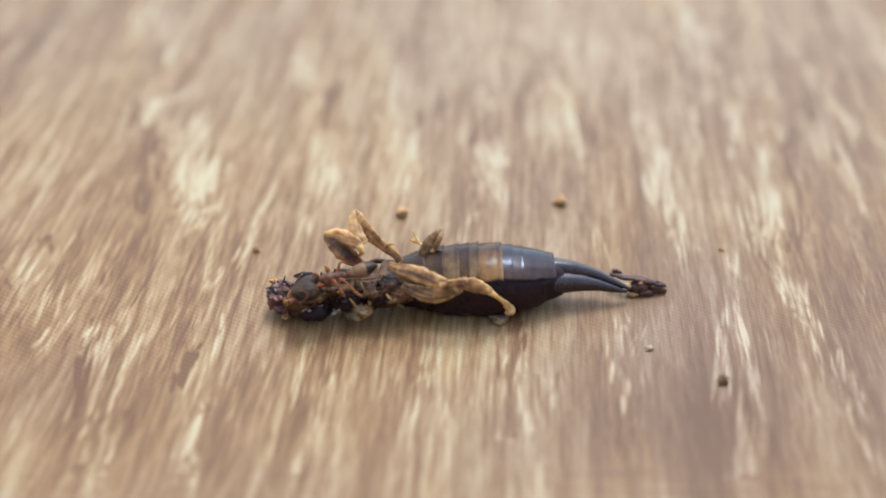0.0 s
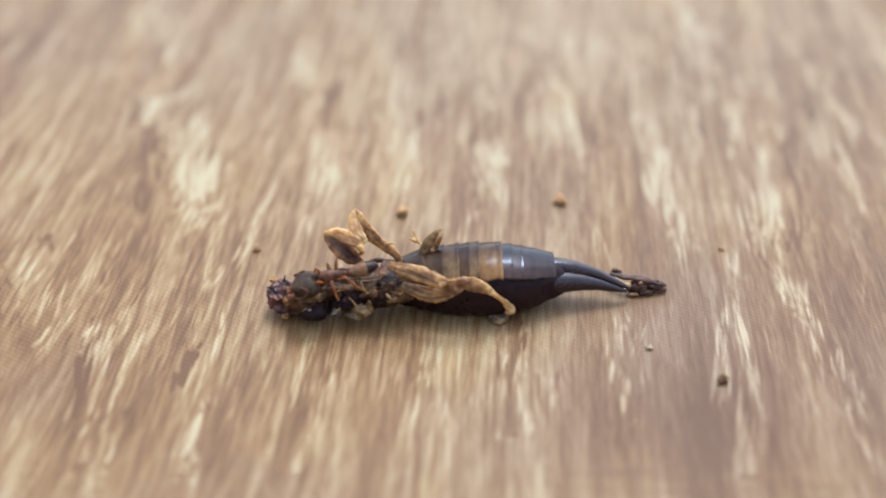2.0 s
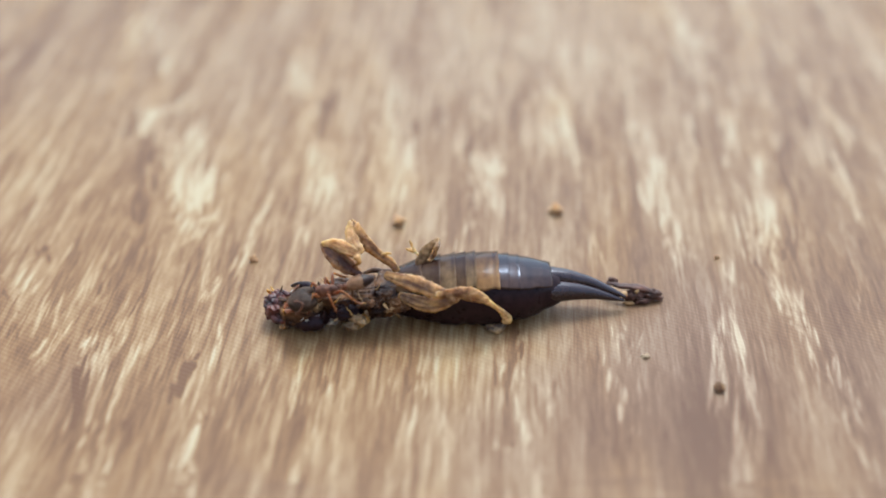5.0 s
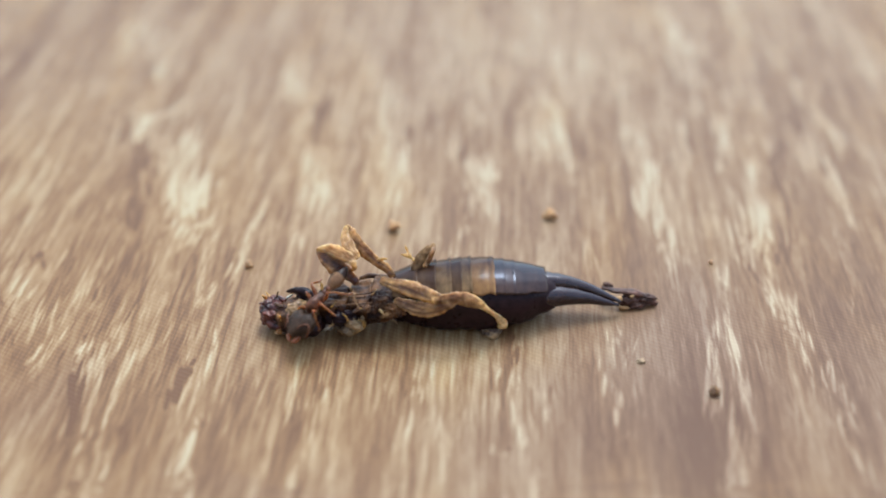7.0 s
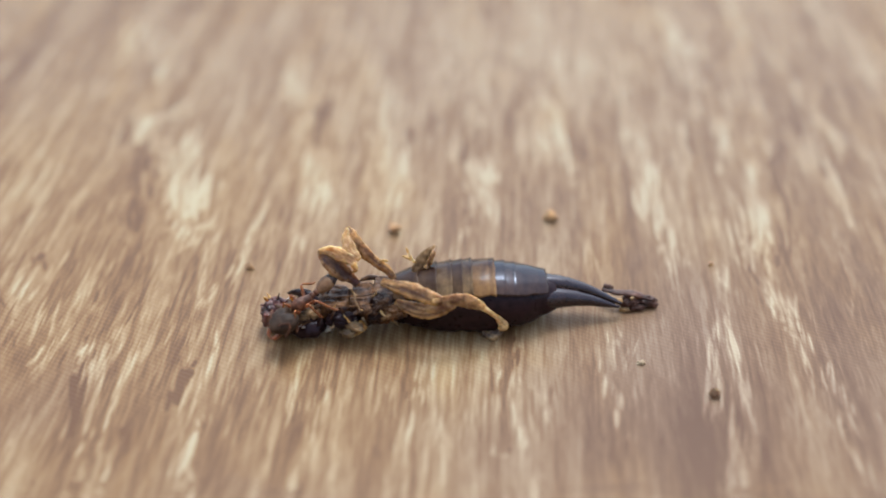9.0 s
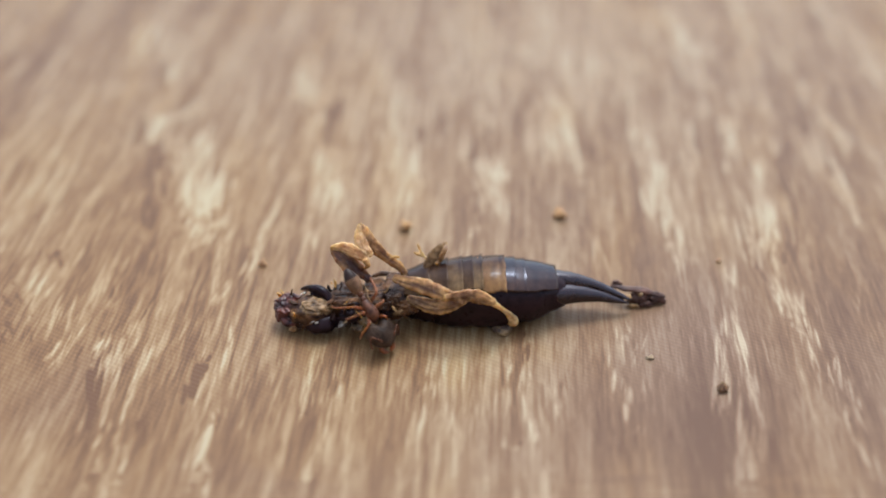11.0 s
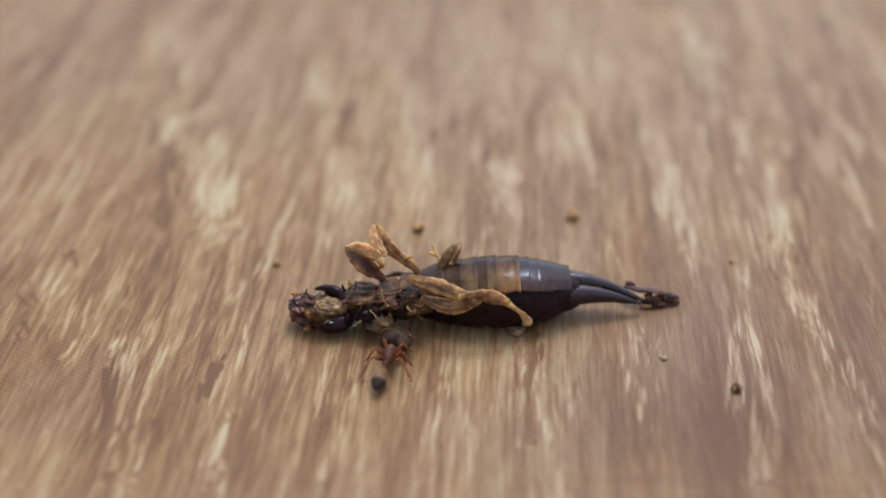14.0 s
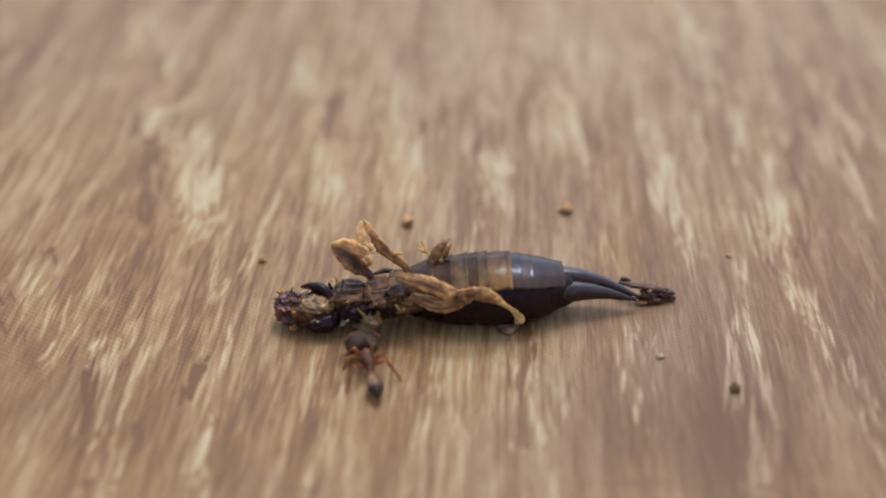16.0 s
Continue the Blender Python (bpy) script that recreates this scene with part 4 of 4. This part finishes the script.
leg("broken greyish hind leg stub",
    [((-0.98, -3.88, 1.80), 0.16), ((-0.83, -3.76, 2.00), 0.26), ((-0.63, -3.61, 2.20), 0.30), ((-0.46, -3.49, 2.40), 0.18), ((-0.32, -3.33, 2.50), 0.09)],
    [((-0.63, -3.89, 2.00), 0.08), ((-0.48, -3.78, 2.20), 0.09), ((-0.36, -3.66, 2.45), 0.09), ((-0.27, -3.43, 2.50), 0.04)],
    (), (M_HUSK, M_LEGDARK, M_STUB), husk=0.12)
leg("thin yellow shrivelled foot", [((-0.87, -3.66, 2.00), 0.06), ((-1.08, -3.60, 2.10), 0.05), ((-1.19, -3.51, 2.25), 0.05), ((-1.31, -3.36, 2.50), 0.025)],
    [((-1.10, -3.57, 2.10), 0.05), ((-1.29, -3.40, 2.10), 0.06), ((-1.43, -3.33, 2.10), 0.03)], (), (M_LEGTIP, M_LEGTIP, M_LEGTIP), 0.9, husk=0.0, root=0.0)
leg("folded tan hind leg lying along the abdomen",
    [((-2.08, -4.53, 1.85), 0.13), ((-1.57, -4.96, 2.00), 0.22), ((-0.91, -5.30, 2.00), 0.27), ((-0.26, -5.58, 1.90), 0.20), ((0.26, -5.69, 1.80), 0.10)],
    [((-0.33, -5.73, 1.90), 0.12), ((0.27, -5.61, 1.90), 0.20), ((0.83, -5.54, 1.80), 0.25), ((1.32, -5.59, 1.60), 0.13)],
    [((1.24, -5.56, 1.60), 0.12), ((1.55, -5.48, 1.30), 0.09), ((1.83, -5.37, 0.95), 0.11), ((2.00, -5.22, 0.62), 0.19), ((2.03, -5.25, 0.44), 0.19)], (M_LEG, M_LEG, M_LEGTIP), husk=0.5, root=0.3)
leg("tan lower half of the folded hind leg",
    [((-1.58, -5.17, 1.45), 0.15), ((-1.01, -5.51, 1.45), 0.23), ((-0.44, -5.73, 1.50), 0.24), ((0.08, -5.78, 1.70), 0.16), ((0.45, -5.66, 1.80), 0.08)], (), (), (M_LEG, M_LEG, M_LEG), husk=0.5, root=0.5)
leg("curled dark claw of the hind leg",
    [((1.94, -5.24, 0.26), 0.12), ((1.76, -5.35, 0.18), 0.17), ((1.55, -5.32, 0.18), 0.17), ((1.39, -5.16, 0.20), 0.13)], (), (), (M_CLAW, M_STUB, M_STUB), 0.9, husk=0.0, root=0.0)
stub = part("leg", lump((-3.06, -5.53, 0.75), (0.36, 0.20, 0.20), 14, 0.35, 1.7, 4, (0, 0, -28), ridge=0.35), M_STUB, earwig, "straw-coloured foreleg stub bitten by the ant")
part("tibia", lump((-3.30, -5.61, 0.50), (0.26, 0.15, 0.16), 17, 0.35, 1.7, 4, (0, 0, -20), ridge=0.35), M_STUB, stub)
part("tarsus", tube([((-2.84, -5.47, 0.85), 0.09), ((-2.69, -5.43, 0.60), 0.08), ((-2.85, -5.43, 0.40), 0.06), ((-3.08, -5.55, 0.35), 0.05)], 8, 5, 0.8, rough=0.4), M_LEG, stub)
part("hair", tube([((-3.06, -4.87, 1.70), 0.02), ((-2.97, -5.46, 1.75), 0.02), ((-2.84, -5.67, 1.60), 0.016)], 6, 5), M_HUSK, earwig)

# shreds of torn cuticle that stand up from the gnawed head and thorax
rng = random.Random(12)
for place, size, mat in (
        ((-6.14, -4.87, 0.75), 0.14, M_DARK), ((-5.58, -4.88, 1.05), 0.15, M_THORAX),
        ((-4.25, -5.40, 0.80), 0.18, M_DARK), ((-4.37, -5.02, 1.15), 0.14, M_THORAX), ((-3.76, -5.39, 1.15), 0.20, M_DARK),
        ((-3.39, -5.37, 1.30), 0.17, M_DARK), ((-3.28, -5.48, 1.05), 0.20, M_BLACK),
        ((-2.90, -5.43, 1.25), 0.18, M_DARK),
        ((-2.23, -5.41, 1.40), 0.18, M_THORAX), ((-1.99, -5.49, 1.15), 0.20, M_HUSK), ((-1.49, -5.37, 1.10), 0.20, M_DARK), ((-3.72, -5.34, 0.70), 0.17, M_DARK),
        ((-4.28, -4.10, 1.30), 0.13, M_LEGDARK), ((-2.35, -5.28, 0.70), 0.16, M_DARK), ((-4.93, -5.36, 0.35), 0.16, M_BLACK), ((-4.59, -4.59, 1.35), 0.14, M_BLACK)):
    turn = [rng.uniform(-60, 60) for _ in range(3)]
    part("shred", lump(place, (size * rng.uniform(0.8, 1.4), size * rng.uniform(0.6, 1.0), size * 0.22), rng.randrange(90), 0.5, 2.2, 3, turn, ridge=0.5), mat, earwig)

# pale shreds of membrane that show in the gaps
for place, size in (((-5.33, -4.34, 1.02), 0.14), ((-4.76, -5.64, 0.76), 0.08), ((-4.92, -5.60, 0.76), 0.06), ((-4.17, -5.09, 0.52), 0.13), ((-3.98, -5.30, 0.38), 0.11),
                    ((-3.81, -4.94, 1.22), 0.06)):
    turn = [rng.uniform(-50, 50) for _ in range(3)]
    part("membrane", lump(place, (size * rng.uniform(0.9, 1.5), size * rng.uniform(0.5, 0.8), size * 0.3), rng.randrange(90), 0.5, 2.2, 3, turn, ridge=0.5), M_BONE, earwig)

# thin torn fibres that stick out of the gnawed parts
for a, b, mat in (
        ((-6.01, -4.34, 0.90), (-6.14, -4.22, 1.15), M_LEG), ((-5.76, -4.41, 1.00), (-5.68, -4.42, 1.30), M_DARK), ((-6.17, -4.56, 0.80), (-6.34, -4.66, 0.95), M_RED),
        ((-4.19, -4.33, 1.30), (-4.23, -4.25, 1.60), M_LEG), ((-4.02, -4.43, 1.30), (-3.97, -4.38, 1.60), M_DARK), ((-3.70, -5.53, 0.90), (-3.87, -5.65, 0.75), M_STUB),
        ((-3.49, -5.46, 0.70), (-3.65, -5.51, 0.35), M_STUB), ((-3.20, -5.66, 1.00), (-3.37, -5.74, 1.35), M_LEG), ((-2.75, -5.55, 1.10), (-2.60, -5.59, 0.80), M_STUB),
        ((-2.42, -4.95, 1.55), (-2.26, -4.97, 1.85), M_HUSK), ((-2.14, -5.50, 1.35), (-1.92, -5.55, 1.10), M_LEGDARK), ((-3.01, -4.89, 1.55), (-3.13, -4.91, 1.85), M_HUSK),
        ((-2.59, -5.52, 1.25), (-2.81, -5.63, 1.50), M_LEG), ((-5.38, -5.33, 0.50), (-5.47, -5.38, 0.20), M_DARK), ((-4.85, -5.45, 0.30), (-4.71, -5.38, 0.10), M_DARK),
        ((-1.77, -5.42, 0.90), (-1.55, -5.34, 0.60), M_LEGDARK), ((-3.83, -5.18, 1.20), (-3.62, -5.26, 1.50), M_LEG), ((-4.32, -4.55, 1.30), (-4.44, -4.43, 1.50), M_DARK)):
    m = [(p + q) / 2 + rng.uniform(-0.07, 0.07) for p, q in zip(a, b)]
    part("fibre", tube([(a, 0.05), (tuple(m), rng.uniform(0.035, 0.06)), (b, 0.018)], 8, 4, 0.6, rough=0.4), mat, earwig)

# dark remains at the tips of the forceps
clod = thing("dirt_clod", (6.76, -3.30, 0.00), "dark crumbly remains at the tips of the forceps", "debris")
part("lump", lump((7.16, -3.45, 0.24), (0.46, 0.20, 0.22), 21, 0.4, 2.2, 4, (0, 8, -4), ridge=0.5, fold=0.2), M_CLOD, clod)
part("lump", lump((6.56, -3.57, 0.28), (0.36, 0.20, 0.24), 22, 0.4, 2.2, 4, (0, -6, 6), ridge=0.5, fold=0.2), M_CLOD, clod)
part("lump", lump((6.86, -3.66, 0.12), (0.30, 0.16, 0.12), 27, 0.4, 2.2, 4, ridge=0.5, fold=0.2), M_CLOD, clod)
part("stalk", tube([((5.68, -3.27, 0.60), 0.10), ((6.21, -3.46, 0.62), 0.15), ((6.85, -3.47, 0.50), 0.15), ((7.42, -3.53, 0.32), 0.07)], 12, 6, 0.6, rough=0.5), M_CLOD, clod)
part("lump", lump((6.20, -3.87, 0.56), (0.11, 0.11, 0.09), 24, 0.4, 2.8, 3, ridge=0.4), M_HUSK, clod)
part("lump", lump((6.67, -3.66, 0.50), (0.10, 0.06, 0.06), 29, 0.4, 2.8, 3, (0, 0, 40), ridge=0.4), M_HUSK, clod)
part("lump", lump((5.85, -3.19, 0.62), (0.22, 0.10, 0.13), 25, 0.6, 2.8, 3, (0, 25, 10), ridge=0.6), M_CLOD, clod)
part("lump", lump((6.39, -3.79, 0.10), (0.22, 0.08, 0.08), 28, 0.4, 2.8, 3, ridge=0.5), M_HUSK, clod)

# ---- crumbs on the sheet ----
for place, r, mat, seed, label in (
        ((-1.94, 1.30, 0.16), (0.18, 0.20, 0.18), M_CRUMB, 31, "small brown crumb lying on the sheet"),
        ((4.26, 2.12, 0.18), (0.23, 0.20, 0.17), M_CRUMB, 32, "rough brown crumb lying on the sheet"),
        ((8.81, -8.23, 0.12), (0.15, 0.15, 0.15), M_CRUMBDARK, 33, "small blackish crumb lying on the sheet"),
        ((-7.25, -1.16, 0.10), (0.11, 0.12, 0.12), M_CRUMB, 34, "tiny dark crumb lying on the sheet"),
        ((6.64, -6.63, 0.05), (0.12, 0.09, 0.06), M_CRUMBPALE, 35, "tiny pale flake lying on the sheet"),
        ((10.01, -0.92, 0.06), (0.07, 0.07, 0.06), M_CRUMB, 36, "tiny rust-coloured grain lying on the sheet")):
    bits = lump(place, (r[0] * 0.85, r[1] * 0.8, r[2] * 0.85), seed, 0.7, 2.1, 4, ridge=0.4)
    for k in range(5):          # crumbled bits that cling to its sides
        a, q = k * 1.26 + seed, 0.30 + 0.26 * ((seed + k * 3) % 4) / 3
        spot = (place[0] + r[0] * math.cos(a), place[1] + r[1] * 0.9 * math.sin(a), place[2] + r[2] * 0.55 * math.sin(a * 2.3))
        lump(spot, (r[0] * q, r[1] * q, r[2] * q), seed + k, 0.7, 2.1, 3, (20 * k, 35 * k, 50 * k), bm=bits, ridge=0.4)
    c = part("crumb", bits, mat, dents=0.015)
    tagged(c, label, "crumb", "crumbs on the sheet")


# ---- the ant: built at the origin, head towards +x, then carried along its way ----
def build_ant():
    e = new("ant")
    e.empty_display_size = 0.001
    tagged(e, "brown big-headed ant tugging at the dead earwig", "ant")
    h = bmesh.new()
    bmesh.ops.create_icosphere(h, subdivisions=4, radius=1)
    for v in h.verts:           # heart-shaped head, two lobes behind, flat face
        x, y, z = v.co
        back = max(0.0, -x)
        w = 1 - 0.22 * max(0, x) ** 2
        notch = 0.30 * back * math.exp(-(y / 0.28) ** 2)
        v.co = (0.92 + 0.64 * x + notch, 0.65 * w * y * (1 + 0.10 * back), 0.10 + 0.38 * z * (1 - 0.10 * math.exp(-(y / 0.2) ** 2) * back))
    hd = part("head", h, M_ANTHEAD, e, "large two-lobed brown head", dents=0.012)
    for s in (1, -1):
        part("mandible", tube([((1.42, 0.28 * s, 0.0), 0.12), ((1.62, 0.22 * s, -0.04), 0.11), ((1.72, 0.06 * s, -0.06), 0.05)], 10, 4, 0.7), M_ANTRED, hd)
        part("antenna", tube([((1.30, 0.2 * s, 0.30), 0.04), ((1.12, 0.42 * s, 0.42), 0.035), ((0.92, 0.64 * s, 0.36), 0.035), ((1.12, 0.72 * s, 0.18), 0.035),
                              ((1.32, 0.66 * s, 0.04), 0.045)], 8, 4), M_ANT, hd)
        part("eye", lump((1.12, 0.44 * s, 0.24), (0.07, 0.05, 0.07), 1, 0, 1, 2), M_BLACK, hd)
    part("thorax", tube([((0.36, 0, 0.10), 0.15), ((0.12, 0, 0.20), 0.27), ((-0.18, 0, 0.16), 0.23), ((-0.45, 0, 0.10), 0.17)], 16, 6, 1.05), M_ANT, e)
    part("petiole", tube([((-0.42, 0, 0.06), 0.08), ((-0.58, 0, 0.14), 0.13), ((-0.70, 0, 0.06), 0.08), ((-0.80, 0, 0.10), 0.13), ((-0.92, 0, 0.08), 0.09)], 12, 5), M_ANT, e)
    g = bmesh.new()
    bmesh.ops.create_icosphere(g, subdivisions=4, radius=1)
    for v in g.verts:
        x, y, z = v.co
        w = 1 - 0.25 * max(0, -x) + 0.012 * math.sin(x * 16)
        v.co = (-1.40 + 0.58 * x, 0.32 * y * w, 0.08 + 0.28 * z * w)
    for f in g.faces:           # the front ring is pale, the rest blackish
        f.material_index = 1 if f.calc_center_median().x > -1.52 else 0
    part("gaster", g, [M_GASTER, M_GASTERPALE], e, "rounded hind body, pale brown in front and blackish behind")
    legs = []
    for s in (1, -1):
        for x, reach, lean in ((0.2, 0.45, 0.55), (-0.05, 0.75, -0.1), (-0.25, 0.85, -0.70)):
            root = Vector((x, 0.16 * s, 0.06))
            knee = root + Vector((lean * 0.45, 0.55 * reach * s, 0.34))
            shin = root + Vector((lean * 0.95, 0.92 * reach * s, -0.18))
            toe = root + Vector((lean * 1.20, 1.05 * reach * s, -0.30))
            me_ob = part("leg", tube([(tuple(root * 0), 0.06), (tuple((knee - root) * 0.5), 0.075), (tuple(knee - root), 0.045), (tuple(shin - root), 0.048),
                                      (tuple(toe - root), 0.034)], 8, 5), M_ANTRED)
            me_ob.parent = e
            me_ob.matrix_basis = Matrix.Translation(root * MM)
            legs.append((me_ob, root, s))
    return e, legs


ant, ant_legs = build_ant()
ANT = 0.86           # the worker's size against the pattern it is built to
for o in ant.children_recursive:
    o.data.transform(Matrix.Scale(ANT, 4))
for ob, root, s in ant_legs:
    root *= ANT


def along(front, back, roll=0.0):
    """Pose of the ant from the middle of its head and of its hind body, in millimetres."""
    f, b = Vector(front), Vector(back)
    d = (f - b).normalized()
    up = (Vector((0, 0, 1)) - d * d.z).normalized()
    left = up.cross(d)
    m = Matrix((d, left, up)).transposed().to_4x4()
    mid = (f + b) / 2 + d * 0.16 * ANT - up * 0.08 * ANT
    return Matrix.Translation(mid * MM) @ m @ pose(0, 0, 0, roll)


ANT_WAY = [
    (0.0, (-4.79, -5.48, 1.55), (-3.07, -4.98, 1.95), 0), (0.5, (-4.77, -5.58, 1.55), (-3.07, -4.96, 1.95), 0), (1.0, (-4.77, -5.59, 1.55), (-3.07, -4.96, 1.95), 5),
    (1.5, (-4.73, -5.35, 1.58), (-3.07, -4.97, 1.95), 0), (2.0, (-4.79, -5.33, 1.58), (-3.07, -4.95, 1.95), -5), (2.5, (-4.76, -5.26, 1.58), (-3.07, -4.94, 1.95), -5),
    (3.0, (-4.77, -5.28, 1.58), (-3.09, -4.93, 1.95), 0), (3.5, (-4.65, -5.44, 1.55), (-3.07, -4.94, 1.95), 5), (4.0, (-4.21, -5.89, 1.30), (-3.04, -4.88, 1.95), 10),
    (5.2, (-4.86, -5.35, 1.55), (-3.24, -5.17, 1.90), 0), (6.5, (-5.34, -4.91, 1.42), (-3.50, -5.12, 1.80), 0), (7.0, (-4.70, -5.85, 1.10), (-3.69, -4.71, 1.90), 10),
    (7.5, (-4.91, -5.90, 1.02), (-3.77, -4.57, 1.90), 10), (8.0, (-4.69, -5.73, 1.10), (-3.78, -4.44, 1.90), 5), (8.5, (-5.19, -5.69, 1.10), (-3.87, -4.40, 1.90), 5),
    (9.0, (-5.44, -5.76, 1.05), (-4.03, -4.57, 1.80), 5), (10.0, (-4.53, -5.71, 1.20), (-3.80, -4.72, 1.90), 0), (10.7, (-3.16, -5.79, 1.20), (-3.56, -4.96, 1.90), 0),
    (11.3, (-1.89, -6.33, 0.60), (-2.73, -5.72, 1.70), 0), (11.6, (-0.98, -6.29, 0.50), (-2.24, -5.75, 1.00), 0), (12.0, (-0.62, -6.28, 0.50), (-2.46, -6.20, 0.60), 0),
    (12.5, (-0.76, -6.25, 0.45), (-2.81, -6.26, 0.37), 0), (12.8, (-1.28, -5.97, 0.45), (-3.11, -6.43, 0.37), 0), (13.1, (-1.87, -6.16, 0.45), (-3.49, -7.13, 0.37), 0),
    (13.4, (-2.30, -6.04, 0.50), (-3.30, -7.62, 0.37), 0), (13.7, (-2.40, -6.01, 0.55), (-3.01, -7.80, 0.37), 0), (14.0, (-2.46, -6.15, 0.50), (-2.96, -8.16, 0.37), 0),
    (14.3, (-2.50, -6.11, 0.50), (-3.03, -8.20, 0.37), 0), (14.6, (-3.00, -6.22, 0.50), (-2.89, -8.55, 0.37), 0), (14.9, (-3.22, -6.60, 0.50), (-2.76, -8.56, 0.37), 0),
    (15.2, (-3.12, -6.44, 0.50), (-2.76, -8.39, 0.37), 0), (15.6, (-3.16, -6.27, 0.50), (-2.76, -8.56, 0.37), 0), (16.0, (-3.32, -6.21, 0.55), (-2.67, -8.61, 0.37), 0)]


def motions():
    walk(ant, [(t, along(f, b, r)) for t, f, b, r in ANT_WAY])
    for i, (ob, root, s) in enumerate(ant_legs):
        rows = []
        for k in range(41):
            t = k * 0.4
            a = 12 * math.sin(2.1 * t + i * 2.1) + 5 * math.sin(5.3 * t + i)
            b = 6 * math.sin(1.7 * t + i * 1.3)
            rows.append((t, pose(root.x * MM, root.y * MM, root.z * MM, b, 0, a)))
        walk(ob, rows)


motions()
